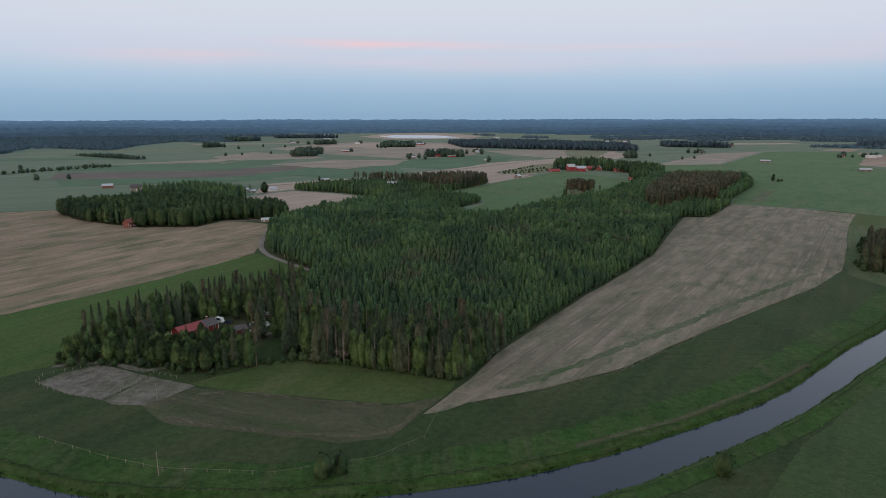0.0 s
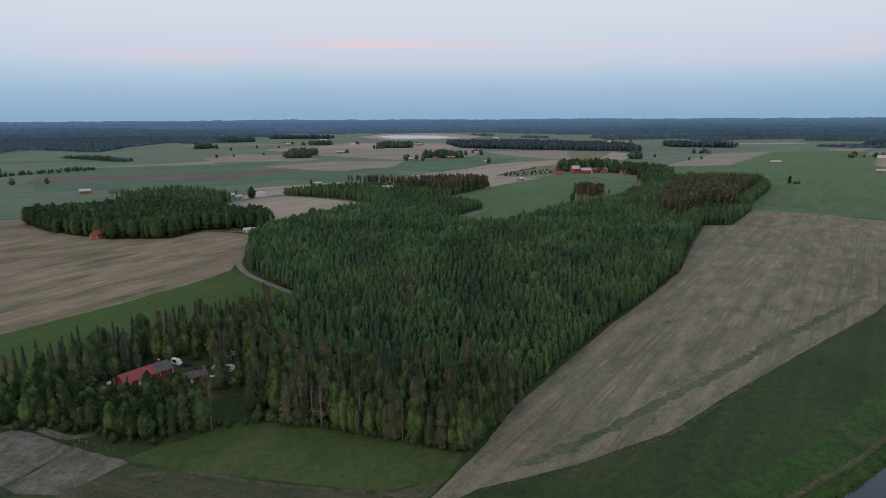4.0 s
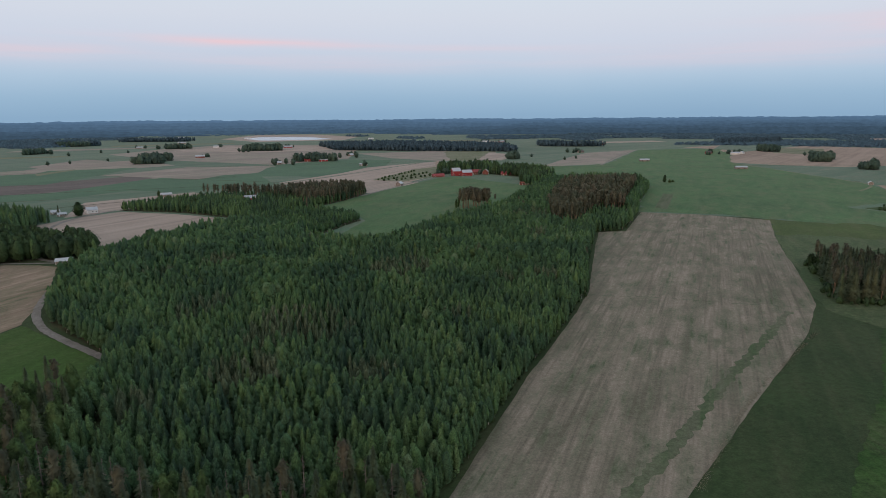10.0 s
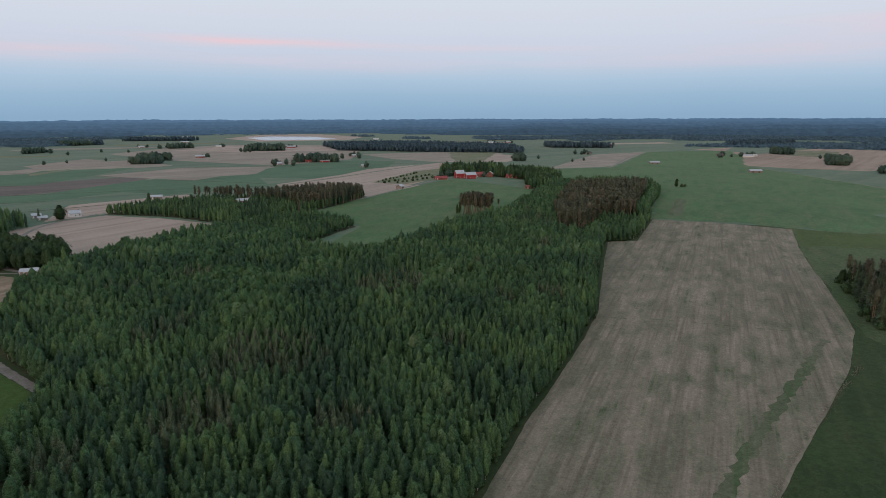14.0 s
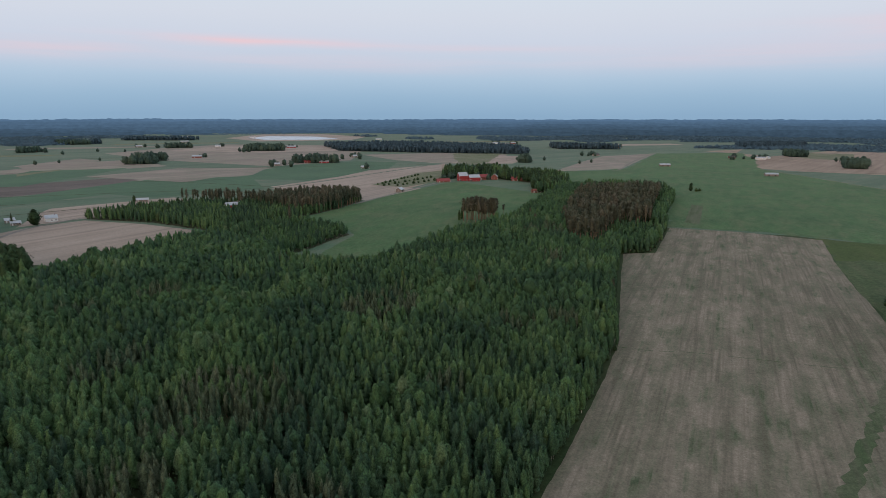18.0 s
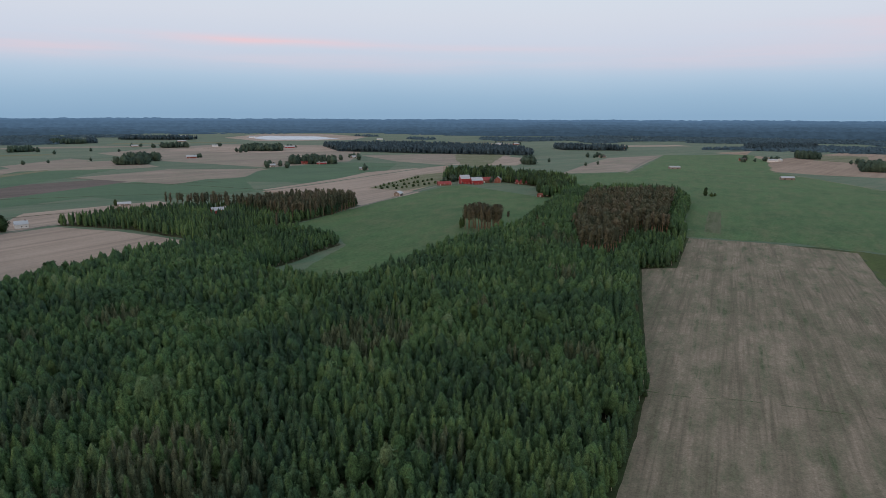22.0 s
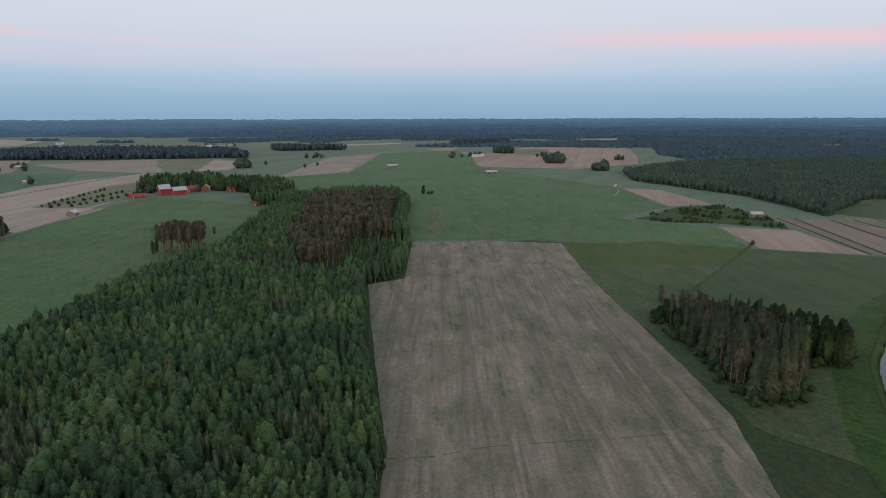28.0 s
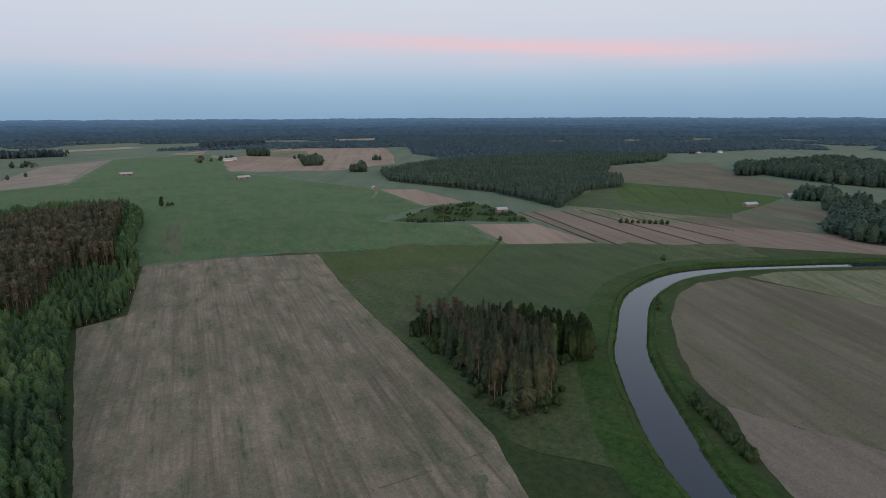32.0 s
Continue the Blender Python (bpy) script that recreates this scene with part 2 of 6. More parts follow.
M_GREYSOIL = field_material("grey_soil", (0.112, 0.101, 0.074), (0.166, 0.147, 0.110), (0.10, 0.108, 0.062), turn=50, row=0.15, streak=.6, mottle=.1)
M_FALLOW = field_material("fallow", (0.050, 0.058, 0.031), (0.094, 0.088, 0.057), (0.044, 0.068, 0.026), turn=110, row=0.5, big=0.05)
M_PALE = field_material("pale_soil", (0.148, 0.128, 0.106), (0.200, 0.172, 0.145), turn=40, row=0.15, streak=.5, mottle=.1)
M_SAND = field_material("paddock_sand", (0.088, 0.079, 0.067), (0.20, 0.184, 0.162), (0.060, 0.072, 0.036), big=0.13, streak=0.15, mottle=.3)
M_GRAVEL = field_material("gravel", (0.15, 0.137, 0.12), (0.225, 0.208, 0.183), big=0.08, streak=0.1)
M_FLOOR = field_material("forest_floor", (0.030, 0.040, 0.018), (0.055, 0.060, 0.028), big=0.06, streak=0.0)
# Floor tinted blue-grey: the haze over far woods is in its colour
M_FARFLOOR = field_material("hazy_far_floor", (0.028, 0.046, 0.044), (0.050, 0.074, 0.068), big=0.02, streak=0.0)
# Needle greens with extra blue, partly to suggest haze over the stands
M_SPRUCE = foliage_material("hazy_spruce_needles", None, None, 2.6, tones=[(0.0, (0.030, 0.062, 0.041)), (0.3, (0.047, 0.092, 0.049)), (0.55, (0.065, 0.120, 0.053)), (0.8, (0.084, 0.147, 0.057)), (1.0, (0.102, 0.168, 0.074))])
M_YOUNGPINE = foliage_material("young_pine_needles", None, None, 2.6, tones=[(0.0, (0.064, 0.096, 0.060)), (0.5, (0.090, 0.122, 0.072)), (1.0, (0.120, 0.140, 0.090))])
M_OLDSPRUCE = foliage_material("old_spruce_needles", None, None, 1.6, tones=[(0.0, (0.042, 0.066, 0.043)), (0.35, (0.064, 0.092, 0.051)), (0.65, (0.092, 0.108, 0.062)), (1.0, (0.112, 0.132, 0.074))])
M_YARDBIRCH = foliage_material("edge_birch_leaves", None, None, 2.0, tones=[(0.0, (0.044, 0.082, 0.036)), (0.4, (0.066, 0.116, 0.044)), (0.75, (0.090, 0.146, 0.052)), (1.0, (0.128, 0.174, 0.086))])
M_PINE = foliage_material("pine_needles", None, None, 1.4, tones=[(0.0, (0.052, 0.068, 0.046)), (0.4, (0.078, 0.086, 0.058)), (0.7, (0.108, 0.100, 0.072)), (1.0, (0.088, 0.106, 0.066))])
M_BIRCH = foliage_material("birch_leaves", None, None, 2.2, tones=[(0.0, (0.030, 0.066, 0.037)), (0.4, (0.046, 0.094, 0.043)), (0.75, (0.064, 0.124, 0.049)), (1.0, (0.100, 0.152, 0.078))])
M_BUSH = foliage_material("bush_leaves", None, None, 1.6, tones=[(0.0, (0.022, 0.044, 0.024)), (0.5, (0.039, 0.070, 0.029)), (1.0, (0.065, 0.099, 0.043))])
M_DEAD = foliage_material("bare_twigs", (0.12, 0.105, 0.09), (0.22, 0.195, 0.175))
# Leaf green pushed to blue, so the base colour holds distance haze
M_FAR = foliage_material("hazy_far_leaves", (0.038, 0.068, 0.090), (0.058, 0.094, 0.118), grain=0.12)
M_MIDWOOD = foliage_material("mixed_wood_leaves", (0.036, 0.066, 0.056), (0.074, 0.114, 0.084), 0.8)
M_BARK = plain_material("grey_bark", (0.09, 0.075, 0.06), 0.9)
M_PINEBARK = plain_material("pine_bark", (0.23, 0.155, 0.105), 0.9)
M_BIRCHBARK = plain_material("birch_bark", (0.50, 0.47, 0.42), 0.8)
M_REDWOOD = plain_material("red_boards", (0.24, 0.042, 0.034), 0.85, 2.0, 0.3)
M_REDROOF = plain_material("red_sheet_roof", (0.25, 0.048, 0.046), 0.5, 1.5, 0.2)
M_BRIGHTRED = plain_material("bright_red_boards", (0.31, 0.042, 0.046), 0.7, 2.0, 0.2)
M_BRICK = plain_material("brick_red_boards", (0.25, 0.095, 0.072), 0.85, 2.0, 0.3)
M_GREYROOF = plain_material("weathered_tin_roof", (0.42, 0.44, 0.46), 0.45, 1.5, 0.2, 0.3)
M_DARKROOF = plain_material("dark_roof", (0.10, 0.09, 0.09), 0.8, 2.0, 0.3)
M_GREYWOOD = plain_material("grey_boards", (0.27, 0.23, 0.20), 0.9, 2.0, 0.35)
M_WHITE = plain_material("white_paint", (0.75, 0.75, 0.73), 0.6, 3.0, 0.08)
M_PANE = plain_material("window_glass", (0.03, 0.035, 0.045), 0.08, 1.0, 0.1, 0.0, 0.6)
M_CARPAINT = plain_material("dark_car_paint", (0.03, 0.04, 0.07), 0.25, 1.0, 0.1, 0.2, 0.5)
M_TYRE = plain_material("tyre_rubber", (0.02, 0.02, 0.02), 0.9)


def water_material():
    m, nt, b = material("river_water", 0.03, 0.5)
    b.inputs["IOR"].default_value = 1.42
    b.inputs["Base Color"].default_value = (0.010, 0.020, 0.040, 1)
    n = noise_node(nt, 0.9, 3, 0.5)
    bump_node(nt, b, n, 0.02, 0.15)
    return m


M_WATER = water_material()
# Pale base colour holds the bright sky that the pond would reflect
M_POND = plain_material("sky_pale_pond_water", (0.40, 0.43, 0.47), 0.25, 0.02, 0.06, 0.0, 0.6)
M_CLAYROWS = field_material("clay_rows", (0.165, 0.128, 0.104), (0.235, 0.185, 0.152), turn=43, row=0.1, streak=.5, mottle=.1)
M_ROUGH = field_material("rough_meadow", (0.042, 0.068, 0.021), (0.064, 0.098, 0.030), (0.078, 0.090, 0.040), turn=35, row=0.1, streak=0.2, big=0.02, sheen=0.05, tint=(.75, .92, .6))
M_LEY = field_material("green_ley", (0.025, 0.051, 0.019), (0.043, 0.079, 0.028), (0.056, 0.073, 0.034), turn=35, row=0.1, streak=0.2, big=0.03, sheen=.10, tint=(.75, .92, .7))
M_SPROUT = field_material("sprouting_soil", (0.095, 0.105, 0.065), (0.15, 0.145, 0.10), (0.065, 0.095, 0.045), turn=35, row=0.2, streak=0.5, patch_level=(0.42, 0.56))


# ---------------------------------------------------------------- helpers
def mesh_object(name, verts, faces, mat, parent=None, label="", smooth=False):
    me = bpy.data.meshes.new(name)
    me.from_pydata(verts, [], faces)
    me.update()
    for mm in (mat if isinstance(mat, (list, tuple)) else [mat]):
        me.materials.append(mm)
    ob = new(name, me)
    if parent is not None:
        ob.parent = parent
    if label:
        tagged(ob, label)
    return ob


def big_mesh(name, verts, tris, mats, slots=None, tone=None):
    """A large triangle mesh straight from arrays."""
    me = bpy.data.meshes.new(name)
    nv, nf = len(verts), len(tris)
    me.vertices.add(nv)
    me.vertices.foreach_set("co", np.ascontiguousarray(verts, dtype=np.float32).ravel())
    me.loops.add(nf * 3)
    me.loops.foreach_set("vertex_index", np.ascontiguousarray(tris, dtype=np.int32).ravel())
    me.polygons.add(nf)
    me.polygons.foreach_set("loop_start", np.arange(0, nf * 3, 3, dtype=np.int32))
    for mm in mats:
        me.materials.append(mm)
    if slots is not None:
        me.polygons.foreach_set("material_index", np.ascontiguousarray(slots, dtype=np.int32))
    if tone is not None:
        a = me.attributes.new("tone", "FLOAT", "POINT")
        a.data.foreach_set("value", np.ascontiguousarray(tone, dtype=np.float32))
    me.update(calc_edges=True)
    return me


def inside(poly, p):
    """Which of the points p (n, 2) lie in the polygon."""
    poly = np.array(poly, float)
    x, y = p[:, 0], p[:, 1]
    res = np.zeros(len(p), bool)
    a = poly
    b = np.roll(poly, -1, 0)
    for (x0, y0), (x1, y1) in zip(a, b):
        if y0 == y1:
            continue
        cross = ((y0 > y) != (y1 > y)) & (x < (x1 - x0) * (y - y0) / (y1 - y0) + x0)
        res ^= cross
    return res


def ragged(poly, step, amount, seed):
    """The outline cut into short pieces that wander a little, as field edges do."""
    rng = np.random.RandomState(seed)
    out = []
    n = len(poly)
    for k in range(n):
        a, b = np.array(poly[k], float), np.array(poly[(k + 1) % n], float)
        d = np.hypot(*(b - a))
        m = max(1, min(160, int(d / step)))
        nrm = np.array([-(b - a)[1], (b - a)[0]]) / max(d, 1e-6)
        off = 0.0
        for i in range(m):
            off = 0.6 * off + rng.uniform(-amount, amount)
            out.append(tuple(a + (b - a) * i / m + nrm * (off if i else 0)))
    return out


LEVEL = [0.02]


def patch(name, poly, mat, label, step=3, amount=0.5, category="field"):
    """A piece of land that lies as a thin sheet on the ground."""
    LEVEL[0] += 0.0012
    pts = ragged(poly, step, amount, len(bpy.data.objects))
    ob = mesh_object(name, [(x, y, LEVEL[0]) for x, y in pts], [list(range(len(pts)))], mat)
    up = ob.data.polygons[0].normal.z
    if up < 0:
        ob.data.flip_normals()
    return tagged(ob, label, category, kind="structure")


def strip(name, line, width, mat, label, category="road", wander=0.12):
    """A band of even width along a line."""
    LEVEL[0] += 0.0012
    z = LEVEL[0]
    length = sum(math.dist(a, b) for a, b in zip(line[:-1], line[1:]))
    pts = smooth_line(line, max(2, min(60, int(length / (len(line) - 1) / 2.5))))
    rng = np.random.RandomState(len(bpy.data.objects))
    v, f = [], []
    for k, p in enumerate(pts):
        a, b = pts[max(0, k - 1)], pts[min(len(pts) - 1, k + 1)]
        d = np.array(b) - np.array(a)
        d /= max(np.hypot(*d), 1e-6)
        n = np.array([-d[1], d[0]]) * width / 2
        v += [(*(np.array(p) + n * (1 + rng.uniform(-wander, wander))), z), (*(np.array(p) - n * (1 + rng.uniform(-wander, wander))), z)]
        if k:
            i = 2 * k
            f.append((i - 2, i - 1, i + 1, i))
    return tagged(mesh_object(name, v, f, mat), label, category, kind="structure")


def smooth_line(pts, per=6):
    """A curve through the points (Catmull-Rom)."""
    p = [np.array(q, float) for q in pts]
    p = [2 * p[0] - p[1]] + p + [2 * p[-1] - p[-2]]
    out = []
    for k in range(1, len(p) - 2):
        for i in range(per):
            t = i / per
            out.append(0.5 * (2 * p[k] + (p[k + 1] - p[k - 1]) * t + (2 * p[k - 1] - 5 * p[k] + 4 * p[k + 1] - p[k + 2]) * t * t
                              + (3 * p[k] - p[k - 1] - 3 * p[k + 1] + p[k + 2]) * t ** 3))
    out.append(p[-2])
    return [tuple(q) for q in out]


def offset_line(pts, d):
    out = []
    for k, p in enumerate(pts):
        a, b = np.array(pts[max(0, k - 1)]), np.array(pts[min(len(pts) - 1, k + 1)])
        t = (b - a) / max(np.hypot(*(b - a)), 1e-6)
        out.append(tuple(np.array(p) + d * np.array([-t[1], t[0]])))
    return out


# ---------------------------------------------------------------- river and ground
BANK_N = [(-1500, 120), (-700, 190), (-300, 195), (-190, 182), (-129, 161), (-99, 151), (-50, 147), (-1, 154), (36, 165), (78, 185), (126, 213), (180, 258),
          (220, 289), (266, 333), (297, 354), (350, 380), (394, 393), (444, 405), (479, 405), (518, 397), (552, 376), (595, 328), (640, 272), (760, 120), (1000, -300)]
BANK_S = [(-1500, 100), (-700, 168), (-300, 170), (-195, 160), (-137, 140), (-103, 131), (-50, 130), (5, 137), (51, 154), (88, 174), (127, 199), (177, 238),
          (228, 279), (273, 322), (306, 341), (358, 367), (393, 378), (441, 389), (474, 390), (503, 386), (533, 370), (565, 341), (625, 266), (745, 112), (985, -308)]
WATER_Z = -2.0


def build_river():
    n_edge = smooth_line(BANK_N, 8)
    s_edge = smooth_line(BANK_S, 8)
    rng = np.random.RandomState(3)
    n_edge = [(x + rng.normal(0, .14), y + rng.normal(0, .14)) for x, y in n_edge]
    s_edge = [(x + rng.normal(0, .14), y + rng.normal(0, .14)) for x, y in s_edge]
    n_top = offset_line(n_edge, 3.2)
    s_top = offset_line(s_edge, -3.2)
    hole = n_top + s_top[::-1]
    ring = [(4600 * math.cos(a), 4600 * math.sin(a)) for a in np.linspace(0, 2 * math.pi, 64, endpoint=False)]
    from mathutils.geometry import tessellate_polygon
    loops = [[Vector((x, y, 0)) for x, y in ring], [Vector((x, y, 0)) for x, y in hole]]
    tris = tessellate_polygon(loops)
    flat = [tuple(v) for lp in loops for v in lp]
    g = mesh_object("ground", flat, tris, M_GRASS)
    if sum(p.normal.z * p.area for p in g.data.polygons) < 0:
        g.data.flip_normals()
    tagged(g, "wide flat green meadow ground of a river valley", "ground", kind="structure")
    for name, top, edge, side in (("river_bank_north", n_top, n_edge, -1), ("river_bank_south", s_top, s_edge, 1)):
        foot = offset_line(edge, side * 1.5)
        mid = offset_line(edge, -side * 1.3)
        v, f = [], []
        for k in range(len(top)):
            v += [(*top[k], 0), (*mid[k], -0.75 + rng.uniform(-.2, .2)), (*edge[k], WATER_Z + 0.15), (*foot[k], WATER_Z - 0.8)]
            if k:
                i = 4 * k
                for j in range(3):
                    q = (i - 4 + j, i - 3 + j, i + 1 + j, i + j)
                    f.append(q if side < 0 else q[::-1])
        tagged(mesh_object(name, v, f, M_BANK), "steep river bank grown with lush green grass", "river bank", kind="structure")
    v, f = [], []
    a, b = offset_line(n_edge, 0.5), offset_line(s_edge, -0.5)
    for k in range(len(a)):
        v += [(*a[k], WATER_Z), (*b[k], WATER_Z)]
        if k:
            i = 2 * k
            f.append((i - 2, i - 1, i + 1, i))
    tagged(mesh_object("water", v, f, M_WATER), "calm dark river water mirroring the pale evening sky", "river", kind="structure")
    return n_edge, s_edge


RIVER_N, RIVER_S = build_river()
CLEARINGS = [[(-420, 3150), (-300, 3800), (0, 3760), (220, 3250), (130, 2860), (-230, 2760)], [(-420, 2120), (-300, 2400), (60, 2380), (130, 2050), (-150, 1980)]]
# ---------------------------------------------------------------- fields and roads
BIG_FIELD = [(-7, 194), (2, 209), (11, 224), (24, 251), (40, 275), (52, 293), (68, 317), (81, 337), (97, 358), (112, 379), (133, 408), (157, 445), (173, 477), (216, 562), (243, 613), (268, 612), (335, 706),
             (385, 678), (429, 632), (378, 564), (335, 501), (321, 478), (284, 423), (262, 392), (252, 383), (227, 358), (197, 334), (175, 317), (152, 299), (124, 276), (105, 261), (72, 233), (37, 214), (9, 203), (1, 197)]
MAIN_WOOD = [(4, 222), (10, 228), (20, 253), (36, 277), (48, 295), (64, 319), (77, 339), (92, 358), (108, 381), (129, 410), (153, 447), (170, 480), (213, 565), (239, 612), (266, 616), (300, 658), (332, 706), (351, 745), (455, 900), (466, 945), (404, 1000), (345, 985), (300, 925), (250, 840), (190, 735), (148, 711), (100, 650), (53, 590), (26, 600), (-4, 618), (-8, 642), (12, 668), (30, 700), (46, 724), (40, 745), (-4, 800), (-43, 789),
             (-67, 758), (-80, 700), (-96, 664), (-130, 616), (-150, 575), (-150, 525), (-139, 476), (-126, 446), (-108, 424), (-84, 395), (-80, 350), (-75, 300), (-62, 243), (-38, 236)]
GLADE = [(-88, 244), (-85, 255), (-83, 271), (-91, 282), (-81, 284), (-71, 262), (-70, 249), (-52, 242), (-57, 239), (-88, 240)]
YARD_WOOD = [(-158, 238), (-163, 262), (-150, 290), (-122, 322), (-95, 352), (-80, 355), (-75, 300), (-62, 243), (-96, 228), (-124, 238)]
WEST_WOOD = [(-402, 636), (-412, 665), (-362, 692), (-335, 745), (-262, 706), (-212, 668), (-170, 645), (-152, 596), (-178, 602), (-216, 601), (-230, 563), (-279, 560), (-349, 592)]
NORTH_WOOD = [(-208, 851), (-136, 818), (-69, 758), (-43, 789), (-5, 813), (40, 880), (72, 946), (20, 960), (-60, 935), (-120, 930), (-179, 905)]
RIVER_GROVE = [(325, 470), (311, 443), (296, 420), (282, 402), (279, 394), (285, 388), (297, 386), (318, 396), (333, 401), (338, 388), (358, 394), (364, 410), (357, 436), (344, 460), (336, 474)]
FARM_WOOD = [(212, 1185), (240, 1290), (330, 1300), (345, 1240), (395, 1170), (392, 1085), (335, 985), (300, 985), (318, 1050), (335, 1100), (300, 1165), (255, 1190)]

patch("plain", [(-4300, 700), (-640, 500), (-473, 652), (-420, 672), (-300, 700), (-150, 700), (0, 640), (330, 712), (420, 655), (440, 625), (500, 575), (548, 500), (600, 420), (700, 260), (860, 60), (4300, -900), (4300, 1400), (3200, 3100), (1500, 4200), (0, 4500), (-1500, 4200), (-3200, 3100)], M_PLAIN, "flat green farming plain reaching to the horizon", 40, 8, "plain")
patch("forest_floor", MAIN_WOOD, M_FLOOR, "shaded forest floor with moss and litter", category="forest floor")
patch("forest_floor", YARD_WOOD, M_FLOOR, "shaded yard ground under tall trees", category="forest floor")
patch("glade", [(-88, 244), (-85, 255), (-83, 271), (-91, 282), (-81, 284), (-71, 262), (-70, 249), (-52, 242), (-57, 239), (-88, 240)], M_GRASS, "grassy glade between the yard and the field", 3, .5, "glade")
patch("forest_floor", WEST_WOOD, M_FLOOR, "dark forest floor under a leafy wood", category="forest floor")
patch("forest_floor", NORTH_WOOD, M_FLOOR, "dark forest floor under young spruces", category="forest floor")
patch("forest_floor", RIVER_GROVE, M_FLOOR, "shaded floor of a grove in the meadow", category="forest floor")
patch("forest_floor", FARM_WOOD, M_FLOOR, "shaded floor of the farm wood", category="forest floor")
patch("stubble_field", [(-475, 100), (-330, 205), (-229, 302), (-212, 322), (-175, 380), (-148, 431), (-141, 450), (-148, 488), (-162, 573), (-188, 588), (-215, 594), (-228, 561), (-279, 558), (-329, 583), (-370, 607), (-420, 668), (-473, 649), (-640, 500)],
      M_STUBBLE, "pale tan stubble field with green weed streaks")
patch("green_field", [(-330, 203), (-229, 300), (-175, 378), (-140, 448), (-92, 397), (-84, 385), (-95, 352), (-122, 322), (-150, 290), (-163, 262), (-158, 240), (-176, 222), (-240, 160)], M_LUSH, "bright green grass field beside the yard wood")
patch("paddock", [(-156, 220), (-152, 229), (-141, 238), (-115, 226), (-123, 205), (-140, 211)], M_SAND, "pale sandy riding paddock with trodden ground", 3, 0.4, "paddock")
patch("paddock_yard", [(-122.5, 205), (-114.5, 226), (-94, 217), (-105, 201), (-118, 202)], M_SAND, "bare earth yard beside the paddock", 3, 0.5, "paddock")
patch("green_field", [(-97, 219), (-67, 243), (-40, 238), (-17, 232), (5, 224), (4, 216), (1, 209), (-17, 202), (-46, 207), (-75, 212)], M_ROUGH, "small mown green field along the wood", 5, 0.4)
patch("fallow_field", [(-106, 201), (-94, 216), (-75, 212), (-46, 206), (-17, 200), (1, 209), (-9, 193), (-17, 178), (-33, 175), (-59, 181), (-92, 188)], M_FALLOW, "rough brownish fallow strip with dry weeds", 4, 0.6)
patch("sandy_field", [(-262, 757), (-239, 806), (-204, 842), (-139, 808), (-69, 753), (-85, 690), (-110, 655), (-143, 640), (-190, 660)], M_TAN, "pale tan bare field behind the spruces")
patch("sandy_field", [(-250, 810), (-205, 855), (-120, 960), (-160, 1010), (-270, 930)], M_TAN, "pale tan bare field near the white house")
patch("tan_field", [(-52, 1093), (11, 1165), (87, 1232), (156, 1362), (277, 1497), (267, 1385), (205, 1165), (77, 950), (46, 985)], M_PINK, "pinkish tan field by the farm road")
patch("brown_field", [(-295, 1250), (-214, 1376), (-87, 1471), (-98, 1297), (-200, 1195)], M_MIDBROWN, "brown ploughed field in the plain")
patch("dark_field", [(-600, 1040), (-424, 1189), (-306, 1287), (-259, 1253), (-314, 1093), (-400, 1010)], M_BROWN, "dark freshly ploughed field")
patch("brown_field", [(-750, 1290), (-553, 1468), (-522, 1628), (-410, 1735), (-287, 1524), (-411, 1414), (-485, 1321)], M_MIDBROWN, "long brown field in the plain")
patch("tan_field", [(-553, 1990), (-469, 2279), (-318, 2502), (70, 2382), (129, 2027), (83, 1638), (-78, 1483), (-202, 1588), (-373, 1730)], M_MIDBROWN, "wide pale brown field in the distance")
patch("tan_field", [(-420, 2120), (-300, 2400), (60, 2280), (100, 2050), (-150, 1980)], M_TAN, "paler strip of tan field")
patch("tan_field", [(119, 1842), (343, 1892), (502, 1799), (420, 1560), (275, 1502), (184, 1626)], M_MIDBROWN, "brownish field beyond the farm")
patch("tan_field", [(285, 1510), (451, 1781), (533, 1683), (420, 1480)], M_TAN, "tan field beyond the farm wood")
patch("green_field", [(-98, 1290), (-80, 1480), (90, 1600), (180, 1560), (140, 1370), (0, 1180)], M_DARKGREEN, "deep green crop field")
patch("green_field", [(-300, 1090), (-250, 1250), (-100, 1280), (-60, 1100), (-180, 1010)], M_DARKGREEN, "deep green crop field")
patch("tan_field", [(442, 1288), (611, 1538), (718, 1682), (919, 1777), (589, 1316)], M_MIDBROWN, "pale brown field beside a gravel track")
patch("clay_field", [(1063, 1558), (1308, 1709), (1517, 1821), (1700, 1560), (1400, 1300), (1180, 1130), (990, 1120), (903, 1203), (858, 1281)], M_PINK, "pinkish clay field round a farmstead")
patch("clay_field", [(1120, 1864), (1302, 1936), (1149, 1752)], M_PINK, "narrow pinkish field in the distance")
patch("clay_field", [(784, 856), (812, 811), (737, 686), (683, 709)], M_PINK, "pale pinkish bare field beside the scrub")
patch("clay_field", [(603, 601), (642, 551), (584, 470), (539, 527)], M_PINK, "pale pinkish bare field beside the meadow")
patch("ley_field", [(734, 556), (826, 567), (880, 490), (817, 425), (773, 322), (735, 317), (705, 441), (714, 476)], M_PALEGREEN, "pale green ley field")
patch("grey_field", [(739, 449), (816, 397), (773, 322), (735, 317), (712, 407)], M_GREYSOIL, "grey-tan harrowed strip")
patch("grey_field", [(690, 595), (729, 564), (714, 476), (728, 338), (720, 240), (660, 260), (631, 372), (578, 447), (619, 510)], M_CLAYROWS, "pinkish tan field cut by parallel ditches")
